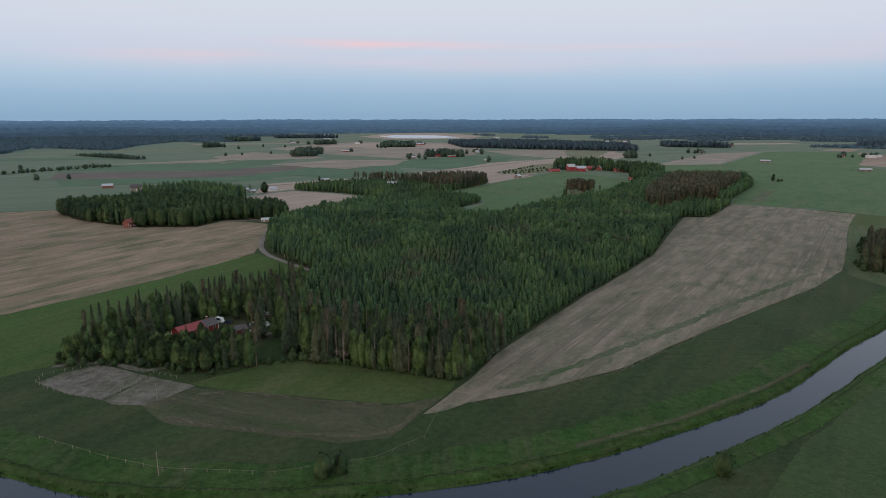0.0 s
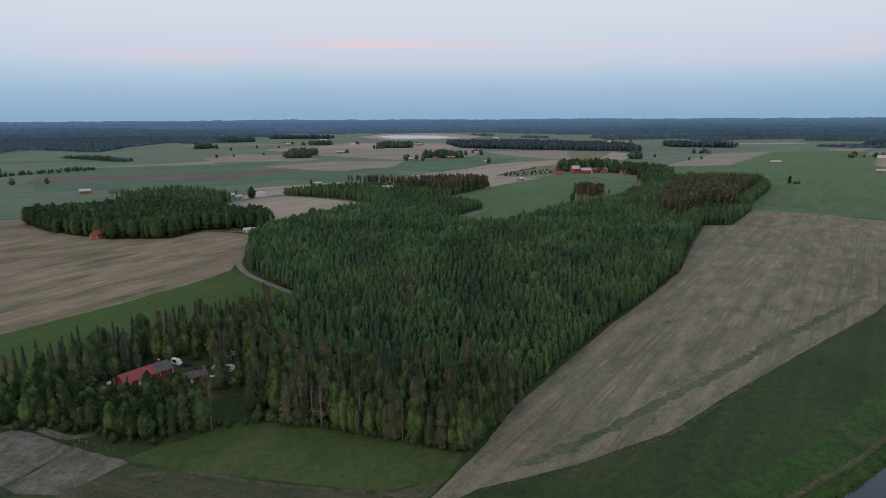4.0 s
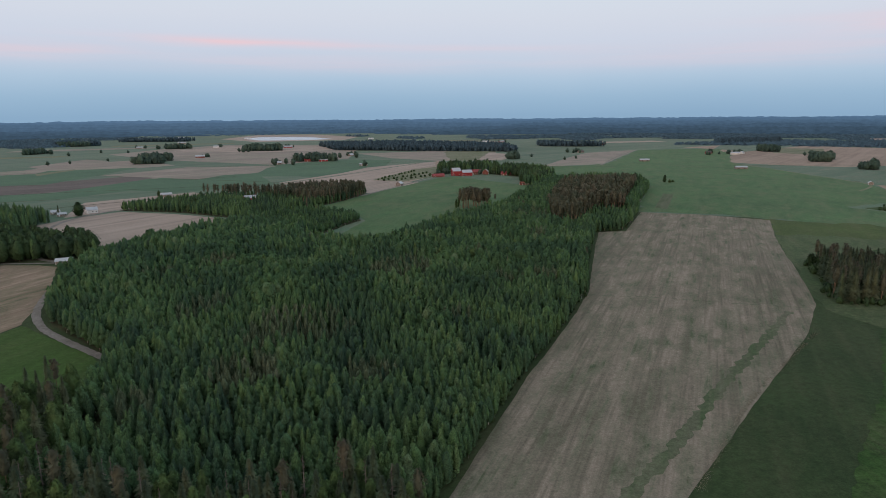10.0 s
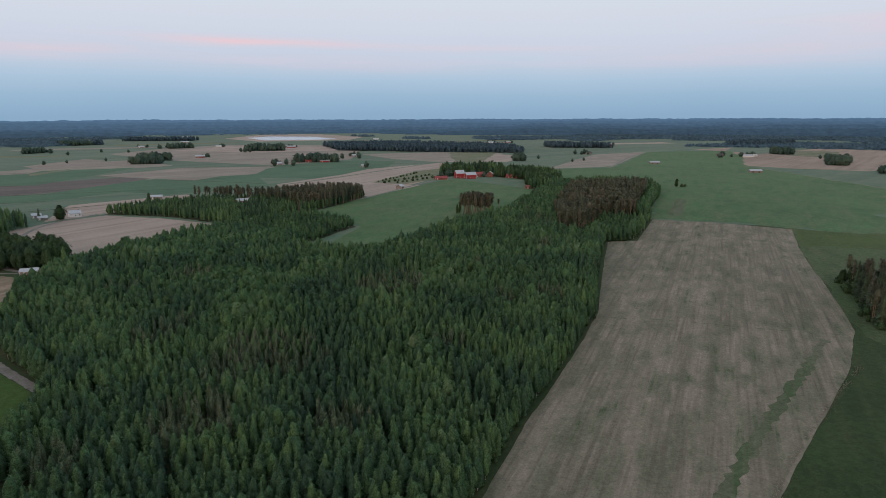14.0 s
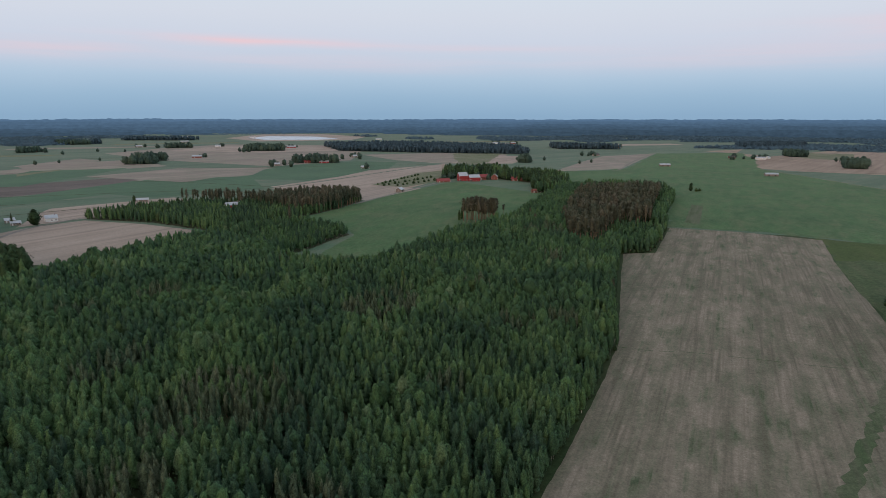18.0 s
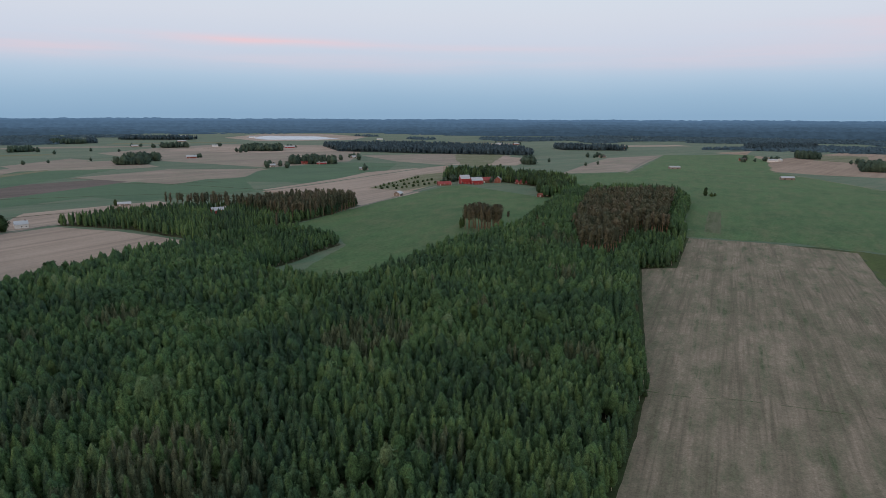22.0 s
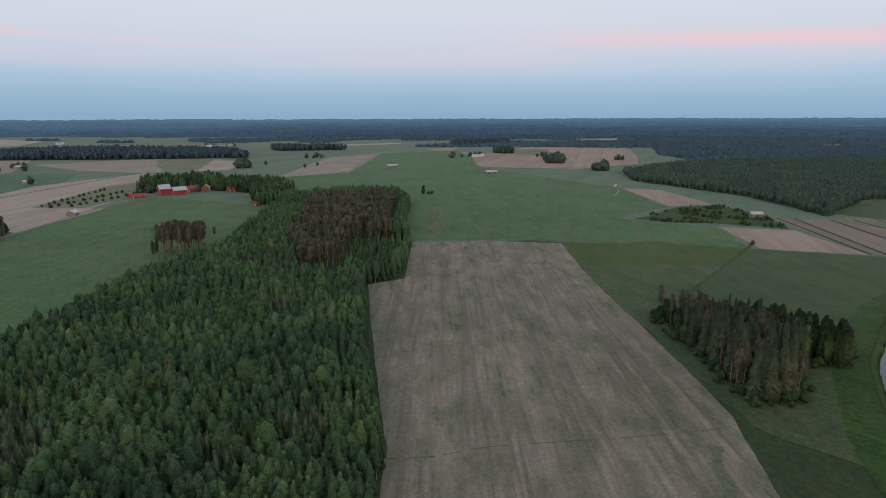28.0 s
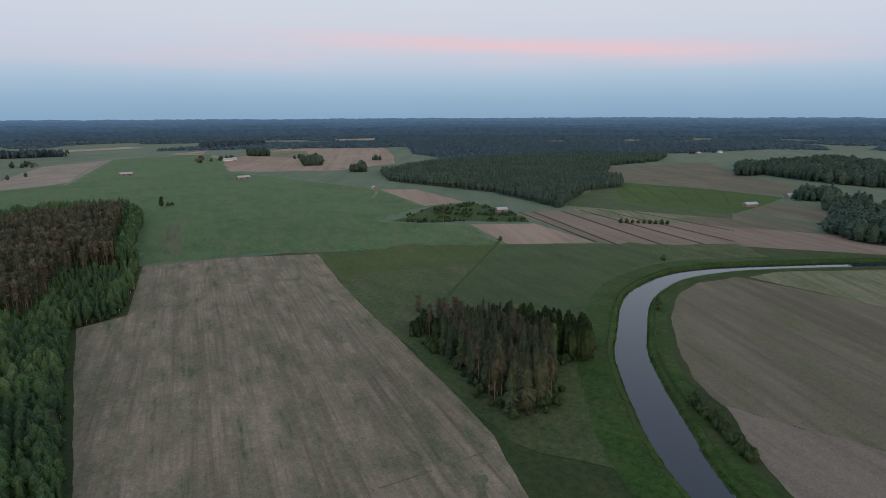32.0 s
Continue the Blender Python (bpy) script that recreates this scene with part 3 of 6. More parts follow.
patch("green_field", [(774, 575), (895, 592), (1060, 612), (1000, 500), (844, 405), (774, 394), (773, 534)], M_LEY, "green ley beside the clay field")
patch("green_field", [(1067, 612), (1040, 464), (992, 364), (924, 374), (816, 397), (824, 463), (840, 525)], M_LUSH, "green field with open ditches in rows")
patch("grey_field", [(1290, 700), (1511, 628), (1594, 561), (1299, 462), (1166, 362), (1014, 363), (1040, 464), (1089, 610)], M_GREYSOIL, "wide grey-brown field before the woods")
patch("grey_field", [(939, 370), (910, 295), (860, 220), (760, 240), (790, 314), (819, 392)], M_GREYSOIL, "grey-tan field near the red house")
patch("brown_field", [(419, 373), (462, 379), (496, 375), (526, 356), (500, 279), (420, 270), (319, 285), (326, 334), (344, 347), (379, 361)], M_GREYSOIL, "grey-brown harrowed field inside the river bend")
patch("brown_field", [(326, 333), (319, 284), (380, 270), (440, 180), (330, 120), (215, 215), (238, 262), (277, 308), (298, 320)], M_PALE, "pale bare field along the river")
patch("ley_field", [(529, 350), (556, 335), (600, 275), (660, 180), (500, 200), (440, 180), (420, 268), (498, 277)], M_PALEGREEN, "pale green and tan ley field")
patch("green_field", [(60, 120), (110, 172), (176, 226), (210, 215), (320, 110), (200, 20)], M_LEY, "green field across the river")
patch("dark_field", [(-640, 1000), (-350, 1058), (-396, 1157), (-700, 1120)], M_BROWN, "dark freshly ploughed strip")
patch("green_field", [(-560, 900), (-311, 973), (-244, 1067), (-197, 1186), (-268, 1222), (-347, 1052), (-620, 985)], M_DARKGREEN, "deep green strip of young crop")
patch("green_field", [(-402, 1171), (-720, 1150), (-780, 1280), (-499, 1380), (-502, 1445), (-401, 1468), (-349, 1487), (-372, 1317)], M_DARKGREEN, "deep green strip of young crop")
patch("tan_field", [(-499, 1380), (-465, 1475), (-455, 1450), (-476, 1329)], M_PALEGREEN, "narrow pale strip between crops")
patch("brown_field", [(-369, 1307), (-254, 1463), (-71, 1454), (-184, 1196), (-324, 1283)], M_MIDBROWN, "pinkish brown harrowed field")
patch("brown_field", [(-585, 1566), (-542, 1787), (-468, 1706), (-510, 1463)], M_MIDBROWN, "brown strip of bare soil")
patch("green_field", [(-131, 1233), (-24, 1462), (107, 1488), (81, 1260), (-32, 1208)], M_DARKGREEN, "dark green crop field")
patch("tan_field", [(-52, 1111), (53, 1254), (105, 1361), (266, 1485), (243, 1356), (193, 1296), (90, 1105), (158, 1056), (76, 935), (14, 1031)], M_TAN, "pinkish tan field by the farm road")
patch("ley_field", [(92, 1110), (188, 1296), (239, 1334), (205, 1149), (137, 1074)], M_PALEGREEN, "pale green nursery ground with rows of bushes")
patch("clay_field", [(999, 1672), (1163, 1778), (1143, 1573), (1067, 1501)], M_PINK, "pinkish strip beyond the far farm")
patch("green_field", [(1353, 1730), (1446, 1666), (1225, 1427), (1180, 1547)], M_PALEGREEN, "pale green strip among clay fields")
for x0, y0, x1, y1 in ((-640, 985, -244, 1067), (-700, 1130, -396, 1165), (-268, 1222, -184, 1192), (-372, 1310, -324, 1283), (-180, 1190, -52, 1111), (-254, 1465, -71, 1456), (-244, 1066, -60, 1090), (-500, 1400, -780, 1290), (-330, 860, -190, 950),
                       (-560, 900, -311, 972), (-24, 1464, 266, 1490), (-190, 1200, -131, 1233), (-550, 1800, -377, 1735), (-450, 2170, -247, 2235), (806, 1215, 1180, 1085), (827, 1256, 1000, 1600), (560, 1000, 800, 900)):
    strip("ditch", [(x0, y0), ((x0 + x1) / 2, (y0 + y1) / 2 + 3), (x1, y1)], 3.0, M_FLOOR, "dark weedy ditch between fields", "ditch")
patch("open_meadow", [(337, 710), (350, 738), (458, 902), (405, 918), (375, 950), (348, 982), (385, 1080), (400, 1170), (440, 1280), (560, 1300), (600, 1325), (925, 1778), (1140, 1770), (1160, 1740), (1060, 1556), (858, 1275), (780, 870), (680, 706), (572, 690), (598, 603), (536, 528), (432, 640), (388, 684)],
      M_MEADOW, "wide open green meadow with hay barns", 10, 5)
patch("open_meadow", [(55, 593), (148, 713), (190, 737), (250, 842), (300, 930), (335, 985), (300, 985), (230, 1130), (205, 1120), (77, 943), (40, 878), (-2, 812), (46, 747), (50, 722), (25, 660), (10, 613)], M_MEADOW, "green meadow before the red farm")
patch("river_meadow", [(262, 386), (330, 494), (380, 564), (431, 636), (500, 575), (548, 505), (640, 372), (600, 342), (556, 384), (520, 405), (478, 414), (440, 413), (390, 401), (345, 388), (300, 366), (268, 346)], M_RIVERMEADOW, "rough olive-green meadow inside the river bend", 10, 3)
patch("rough_meadow", [(381, 566), (431, 640), (500, 582), (548, 508), (600, 440), (575, 425), (520, 495), (462, 530)], M_ROUGH, "rough meadow grass grading into the river meadow", 6, 6)
patch("harrowed_field", BIG_FIELD, M_HARROW, "grey-brown harrowed field with faint green sprouts in rows", 4, .22)
patch("ley_field", [(391, 488), (455, 512), (537, 530), (582, 467), (600, 410), (577, 395), (517, 419), (452, 413), (400, 407)], M_LEY, "bright green ley inside the river bend")
patch("trial_plot", [(442, 842), (449, 830), (374, 720), (365, 731)], M_SPROUT, "narrow brownish trial plot in the meadow", 6, 0.3)
patch("lake_shore", [(-420, 3150), (-300, 3800), (0, 3760), (220, 3250), (130, 2860), (-230, 2760)], M_TAN, "pale shore of a settling pond", category="shore")
patch("water", [(-330, 3180), (-250, 3420), (-25, 3330), (84, 3020), (-13, 2900), (-217, 2910)], M_POND, "bright still pond far off in the plain", category="pond")

strip("river_verge", offset_line([q for q in RIVER_N if -200 < q[0] < 660][::4], 10.4), 13, M_BANK, "lush green grass verge along the river", "verge")
strip("river_verge", offset_line([q for q in RIVER_S if -200 < q[0] < 660][::6], -6.7), 5.8, M_BANK, "lush green grass verge along the river", "verge")
strip("wheel_track", [(41, 173), (58, 181), (80, 191), (103, 205), (126, 219), (151, 238)], 1.6, M_FALLOW, "faint pale wheel track through the river meadow", "track")
strip("road", [(-84, 392), (-90, 398), (-114, 424), (-131, 446), (-144, 476), (-154, 524), (-160, 567), (-166, 592), (-200, 620), (-240, 760), (-215, 850), (-150, 905)], 4.0, M_GRAVEL, "narrow curving gravel road", "road")
strip("driveway", [(-166, 591), (-190, 594), (-217, 598)], 3.4, M_GRAVEL, "gravel driveway along the wood's edge", "road")
strip("farm_road", [(60, 915), (77, 942), (118, 1007), (188, 1118), (222, 1159), (250, 1165)], 4.5, M_GRAVEL, "pale gravel road to the red farm", "road")
strip("farm_track", [(560, 1290), (589, 1316), (727, 1524), (916, 1778)], 5.0, M_GRAVEL, "pale gravel farm track", "road")
strip("yard_track", [(-160, 236), (-140, 240), (-118, 232), (-100, 250), (-105, 268)], 3.0, M_SAND, "sandy yard track", "road")
strip("farm_track", [(858, 1281), (800, 950), (776, 860), (700, 800)], 4.0, M_PALEGREEN, "grassy track across the meadow", "road")
strip("ditch", [(380, 480), (389, 490), (455, 511), (541, 538), (553, 545)], 2.5, M_BANK, "weedy ditch across the meadow", "ditch")
dl = smooth_line([(150, 440), (166, 431), (184, 425), (225, 403), (257, 388)], 7)
for k in range(0, len(dl) - 2):
    if k % 4 != 3:
        strip("weed_line", [dl[k], dl[k + 1]], 0.55, M_SPROUT, "faint broken line of weeds across the field", "weeds")
strip("field_margin", [(20, 214), (45, 229), (84, 260), (110, 280), (137, 303), (171, 331), (207, 359), (240, 386)], 4.0, M_SPROUT, "green sown headland of the field", "field margin", 0.55)
strip("road", [(-600, 880), (-420, 960), (-250, 1010), (-60, 1090), (130, 1320), (260, 1500)], 4.0, M_DARKGREEN, "grassy field boundary", "field margin")
for x0, y0, x1, y1 in ((698, 595, 585, 470), (709, 584, 579, 447), (731, 560, 599, 417), (749, 546, 625, 394), (764, 531, 650, 375), (769, 494, 703, 383)):
    strip("ditch", [(x0, y0), ((x0 + x1) / 2, (y0 + y1) / 2), (x1, y1)], 2.6, M_FLOOR, "narrow open field ditch", "ditch")
for k in range(5):
    strip("ditch", [(1030 - 8 * k, 590 - 38 * k), (850 + 8 * k, 500 - 22 * k)], 2.5, M_BANK, "narrow open field ditch with weeds", "ditch")
for poly, mat, lab in (([(2562, 1389), (2631, 1314), (2246, 1159), (2161, 1192)], M_PALEGREEN, "pale green clearing among the woods"), ([(2196, 2258), (2540, 2111), (2359, 1977), (2055, 2111)], M_TAN, "tan clearing among the woods"),
                       ([(2700, 909), (3200, 819), (3080, 750), (2618, 823)], M_PALEGREEN, "pale clearing among the woods"), ([(1764, 1303), (1895, 1260), (1632, 1111), (1527, 1152)], M_DARKGREEN, "green clearing among the woods"),
                       ([(375, 1878), (507, 1854), (334, 1432), (307, 1523)], M_PALEGREEN, "pale ley beyond the farm"), ([(-900, 2300), (-500, 2420), (-520, 2330), (-900, 2200)], M_MIDBROWN, "brown strip far in the plain"),
                       ([(-1000, 1900), (-640, 1960), (-650, 1900), (-1000, 1830)], M_PALEGREEN, "pale strip far in the plain"), ([(-700, 2600), (-300, 2700), (-300, 2620), (-700, 2500)], M_PALEGREEN, "pale strip far in the plain"),
                       ([(200, 2450), (700, 2500), (720, 2420), (220, 2380)], M_TAN, "tan strip far in the plain"), ([(300, 2620), (800, 2700), (800, 2620), (300, 2540)], M_PALEGREEN, "pale strip far in the plain"),
                       ([(900, 2300), (1300, 2350), (1300, 2250), (900, 2200)], M_TAN, "tan strip far in the plain"), ([(-1150, 1500), (-800, 1560), (-760, 1480), (-1100, 1380)], M_DARKGREEN, "green strip far in the plain")):
    patch("far_field", poly, mat, lab, 30, 4)
    CLEARINGS.append(poly)

# ---------------------------------------------------------------- trees
def star_cone(rng, spikes, r, z_low, z_high, v, f, slot, tilt=0.05):
    i0 = len(v)
    v.append((rng.normal(0, .01), rng.normal(0, .01), z_high))
    n = 2 * spikes
    ph = rng.uniform(0, 6.28)
    for k in range(n):
        a = ph + k * math.pi / spikes + rng.uniform(-.12, .12)
        rr = r * (rng.uniform(.8, 1.18) if k % 2 == 0 else rng.uniform(.42, .62))
        z = z_low + (rng.uniform(-tilt, tilt * .3) if k % 2 == 0 else tilt * 0.5)
        v.append((rr * math.cos(a), rr * math.sin(a), z))
    for k in range(n):
        f.append((i0, i0 + 1 + k, i0 + 1 + (k + 1) % n, slot))


def trunk_part(v, f, r, top, slot, sides=5, base=-0.02):
    i0 = len(v)
    for z, rr in ((base, r), (top, r * 0.25)):
        for k in range(sides):
            a = 6.283 * k / sides
            v.append((rr * math.cos(a), rr * math.sin(a), z))
    for k in range(sides):
        k2 = (k + 1) % sides
        f.append((i0 + k, i0 + k2, i0 + sides + k2, slot))
        f.append((i0 + k, i0 + sides + k2, i0 + sides + k, slot))


def crown_shell(rng, r, prof, base, top, rings, sides, rough, tier, v, f, lean=0.0):
    """A closed, uneven crown; tier: how far every second ring draws in, as whorls of boughs do."""
    i0 = len(v)
    ph = rng.uniform(0, 6.28)
    lx, ly = rng.normal(0, lean, 2)
    for k in range(rings):
        t = k / rings
        R = r * prof(t) * (1 if k % 2 == 0 else 1 - tier)
        z = base + (top - base) * (t + (0.35 * tier / rings if k % 2 else 0))
        for s_ in range(sides):
            a = ph + (s_ + .5 * (k % 2)) * 6.2832 / sides + rng.uniform(-.2, .2)
            q = R * rng.uniform(1 - rough, 1 + rough) + .004
            v.append((q * math.cos(a) + lx * t, q * math.sin(a) + ly * t, z + rng.uniform(-.4, .4) * (top - base) / rings))
    v.append((lx, ly, top))
    for k in range(rings - 1):
        for s_ in range(sides):
            a, b_ = i0 + k * sides + s_, i0 + k * sides + (s_ + 1) % sides
            c, d = a + sides, b_ + sides
            f.append((a, b_, c, 0))
            f.append((b_, d, c, 0))
    for s_ in range(sides):
        f.append((i0 + (rings - 1) * sides + s_, i0 + (rings - 1) * sides + (s_ + 1) % sides, i0 + rings * sides, 0))


def sprays(rng, n, r, prof, base, top, size, v, f, out=(.86, 1.16), rise=.5):
    """Small leaf or needle sprays over a crown, each one pointing out and up."""
    for k in range(n):
        t = rng.uniform(.05, .98)
        a = rng.uniform(0, 6.28)
        R = r * prof(t) * rng.uniform(*out)
        c, s_ = math.cos(a), math.sin(a)
        p = np.array([R * c, R * s_, base + (top - base) * t])
        d = np.array([c, s_, rise]) * size * rng.uniform(.8, 1.7)
        w = np.array([-s_, c, rng.uniform(-.6, .6)]) * size * rng.uniform(.5, .9)
        i0 = len(v)
        v += [tuple(p + w), tuple(p - w), tuple(p + d)]
        f.append((i0, i0 + 1, i0 + 2, 0))


def young_shape(seed, n=64, rings=9, sides=7):
    """A young, full conifer: a pointed oval of whorls with short shoots standing off it."""
    rng = np.random.RandomState(seed)
    v, f = [], []
    r = rng.uniform(.15, .195)
    e = rng.uniform(.85, 1.05)
    prof = lambda t: min(1, .6 + 1.0 * t) * (1 - t ** 2.1) ** e
    crown_shell(rng, r * .86, prof, .08, .985, rings, sides, .22, .34, v, f, .012)
    sprays(rng, n, r, prof, .1, .99, .022, v, f, (.8, 1.12), .75)
    trunk_part(v, f, .0085, .3, 1, 3)
    return v, f


def young_pine_shape(seed, n=78, rings=6, sides=6):
    """A young pine: an open, ragged crown of upswept shoots."""
    rng = np.random.RandomState(seed)
    v, f = [], []
    r = rng.uniform(.115, .155)
    prof = lambda t: min(1, .55 + 1.2 * t) * (1 - t ** 2.6) ** .8
    crown_shell(rng, r * .66, prof, .16, .93, rings, sides, .35, .3, v, f, .02)
    for k in range(n):
        t = rng.uniform(0, 1) ** .8
        a = rng.uniform(0, 6.28)
        R = r * prof(t) * rng.uniform(.55, 1.15)
        c, s_ = math.cos(a), math.sin(a)
        p = np.array([R * c, R * s_, .14 + .8 * t])
        l, w = rng.uniform(.05, .085), rng.uniform(.009, .016)
        i0 = len(v)
        v += [tuple(p + np.array([-s_ * w, c * w, 0])), tuple(p - np.array([-s_ * w, c * w, 0])), tuple(p + np.array([c * .03, s_ * .03, l]))]
        f.append((i0, i0 + 1, i0 + 2, 0))
    trunk_part(v, f, .0085, .4, 1, 3)
    return v, f


def oval_shape(seed, n=80, rings=8, sides=8):
    """A young birch or aspen in a close stand: a leafy oval on a slim pale stem."""
    rng = np.random.RandomState(seed)
    v, f = [], []
    r = rng.uniform(.15, .21)
    e = rng.uniform(.7, .95)
    base = rng.uniform(.12, .34)
    prof = lambda t: min(1, .55 + 1.6 * t) * (1 - t ** 2.3) ** e
    crown_shell(rng, r * .86, prof, base, .97, rings, sides, .3, .2, v, f, .015)
    sprays(rng, n, r, prof, base, .98, .021, v, f, (.8, 1.18), .5)
    trunk_part(v, f, .008, .5, 1, 3)
    return v, f


def old_spruce_shape(seed, n=420):
    """A tall spruce: whorls of drooping boughs, irregular, with a thin leader."""
    rng = np.random.RandomState(seed)
    v, f = [], []
    r = rng.uniform(.12, .16)
    k1, k2 = rng.uniform(0, 6), rng.uniform(4, 9)
    prof = lambda t: (1 - t) ** .68 * (1 + .14 * math.sin(k1 + k2 * t * 3)) * (1 if t > .06 else .8)
    crown_shell(rng, r * .55, prof, .06, .985, 12, 7, .25, .3, v, f, .004)
    tiers = 26
    for k in range(tiers):
        t = min(max((k + rng.uniform(-.3, .3)) / tiers, 0), .97)
        z = .07 + .92 * t
        R = r * prof(t) + .007
        boughs = 7 + int(6 * (1 - t))
        for j in range(boughs):
            # each bough: a drooping spine with hanging twigs on both sides
            a = 6.2832 * (j + rng.uniform(-.35, .35)) / boughs + k * 1.3
            L = R * rng.uniform(.65, 1.25)
            c, s_ = math.cos(a), math.sin(a)
            tip = np.array([c * L, s_ * L, z - .30 * L * rng.uniform(.5, 1.3)])
            mid = np.array([c * L * .55, s_ * L * .55, z + .02 * L])
            root = np.array([c * L * .1, s_ * L * .1, z + .14 * L])
            w = np.array([-s_, c, 0]) * L * rng.uniform(.14, .22)
            hang = np.array([0, 0, -.12 * L])
            i0 = len(v)
            v += [tuple(root), tuple(mid + w + hang), tuple(mid - w + hang), tuple(tip), tuple(mid)]
            f += [(i0, i0 + 1, i0 + 4, 0), (i0, i0 + 4, i0 + 2, 0), (i0 + 1, i0 + 3, i0 + 4, 0), (i0 + 4, i0 + 3, i0 + 2, 0)]
    sprays(rng, n, r * .9, prof, .06, .985, .011, v, f, (.6, 1.15), -.35)
    trunk_part(v, f, .011, .5, 1, 5)
    return v, f


def leafy_shape(seed, leaves=300, r=.22, base=.12, size=.02, trunk=.5, rings=9, sides=11, blunt=2.2):
    """A broad-leaved crown: an uneven lobed mass, feathered all over with small leaf sprays."""
    rng = np.random.RandomState(seed)
    v, f = [], []
    trunk_part(v, f, .012, trunk, 1, 5)
    p1, p2, p3 = rng.uniform(0, 6.28, 3)
    e = rng.uniform(.5, .75)

    def reach(t, a):
        lobes = 1 + .20 * math.sin(3 * a + p1 + 5 * t) + .14 * math.sin(5 * a + p2 - 8 * t) + .10 * math.sin(11 * t + p3)
        return r * min(1, .5 + 1.5 * t) * max(0, 1 - t ** blunt) ** e * lobes

    i0 = len(v)
    for k in range(rings):
        t = k / rings
        for s_ in range(sides):
            a = (s_ + .5 * (k % 2)) * 6.2832 / sides
            q = reach(t, a) * rng.uniform(.66, 1.0) + .004
            v.append((q * math.cos(a), q * math.sin(a), base + (.96 - base) * t + rng.uniform(-.3, .3) / rings))
    v.append((0, 0, .97))
    for k in range(rings - 1):
        for s_ in range(sides):
            a, b_ = i0 + k * sides + s_, i0 + k * sides + (s_ + 1) % sides
            f.append((a, b_, a + sides, 0))
            f.append((b_, b_ + sides, a + sides, 0))
    for s_ in range(sides):
        f.append((i0 + (rings - 1) * sides + s_, i0 + (rings - 1) * sides + (s_ + 1) % sides, i0 + rings * sides, 0))
    for k in range(leaves):
        t = rng.uniform(0, .99)
        a = rng.uniform(0, 6.28)
        R = reach(t, a) * rng.uniform(.82, 1.14)
        c = np.array([R * math.cos(a), R * math.sin(a), base + (.98 - base) * t])
        p, q = rng.normal(0, size, 3), rng.normal(0, size, 3)
        i0 = len(v)
        v += [tuple(c + p), tuple(c + q), tuple(c - p - q)]
        f.append((i0, i0 + 1, i0 + 2, 0))
    return v, f


def pine_shape(seed, n=150, crown=0.46, r=0.098):
    """A tall forest pine: a bare reddish stem under a narrow, ragged, open crown."""
    rng = np.random.RandomState(seed)
    v, f = [], []
    trunk_part(v, f, 0.0115, 0.95, 1, 5)
    crown = crown + rng.uniform(-.08, .12)
    k1, k2 = rng.uniform(0, 6.28, 2)
    prof = lambda t: (.5 + .9 * math.sin(math.pi * (.08 + .55 * t)) - .95 * t ** 2) * .85 * (1 + .22 * math.sin(k1 + 13 * t))
    crown_shell(rng, r * .72, prof, crown, .985, 8 if n > 100 else 6, 7 if n > 100 else 6, .38, .34, v, f, .01)
    for k in range(n):
        t = rng.uniform(0, .98) ** .9
        a = rng.uniform(0, 6.28)
        R = r * prof(t) * rng.uniform(.6, 1.25) * (1 + .25 * math.sin(3 * a + k2 + 9 * t))
        c = np.array([R * math.cos(a), R * math.sin(a), crown + (.98 - crown) * t])
        s = .011 if n > 100 else .017
        p, q = rng.normal(0, s, 3), rng.normal(0, s, 3)
        i0 = len(v)
        v += [tuple(c + p), tuple(c + q), tuple(c - p - q)]
        f.append((i0, i0 + 1, i0 + 2, 0))
    for k in range(5):
        a, z = rng.uniform(0, 6.28), rng.uniform(crown * .5, crown)
        i0 = len(v)
        c, s_ = math.cos(a), math.sin(a)
        v += [(-s_ * .004, c * .004, z), (s_ * .004, -c * .004, z), (c * .06, s_ * .06, z + .01)]
        f.append((i0, i0 + 1, i0 + 2, 1))
    return v, f


def bare_shape(seed, twigs=40):
    """A dead, silvery spruce: a trunk with bare drooping twigs."""
    rng = np.random.RandomState(seed)
    v, f = [], []
    trunk_part(v, f, 0.012, 1.0, 0, 5)
    for k in range(twigs):
        z = rng.uniform(.2, .97)
        a = rng.uniform(0, 6.28)
        l = (.13 * (1 - z) + .02) * rng.uniform(.7, 1.2)
        d = np.array([math.cos(a), math.sin(a), -0.25])
        u = np.array([-math.sin(a), math.cos(a), 0]) * .006
        c = np.array([0, 0, z])
        i0 = len(v)
        v += [tuple(c + u), tuple(c - u), tuple(c + d * l), tuple(c + np.array([0, 0, .012])), ]
        f += [(i0, i0 + 1, i0 + 2, 0), (i0 + 3, i0, i0 + 2, 0)]
    return v, f


def clump_shape(seed):
    """A far treetop group, seen only as part of a distant wood."""
    rng = np.random.RandomState(seed)
    v, f = [], []
    star_cone(rng, 3, .55, 0.25, 1.0, v, f, 0, .08)
    star_cone(rng, 3, .75, -0.05, .75, v, f, 0, .08)
    return v, f


def as_arrays(shape):
    v, f = shape
    f = np.array(f)
    return np.array(v, np.float32), f[:, :3], f[:, 3]


SPRUCES = [as_arrays(young_shape(k)) for k in range(12)]
YOUNGPINES = [as_arrays(young_pine_shape(240 + k)) for k in range(9)]
OVALS = [as_arrays(oval_shape(150 + k)) for k in range(10)]
OLDSPRUCES = [as_arrays(old_spruce_shape(20 + k)) for k in range(8)]
PINES = [as_arrays(pine_shape(40 + k, 260)) for k in range(7)]
BIRCHES = [as_arrays(leafy_shape(60 + k, 620, .19, .04, .016, .5, 10, 12)) for k in range(8)]
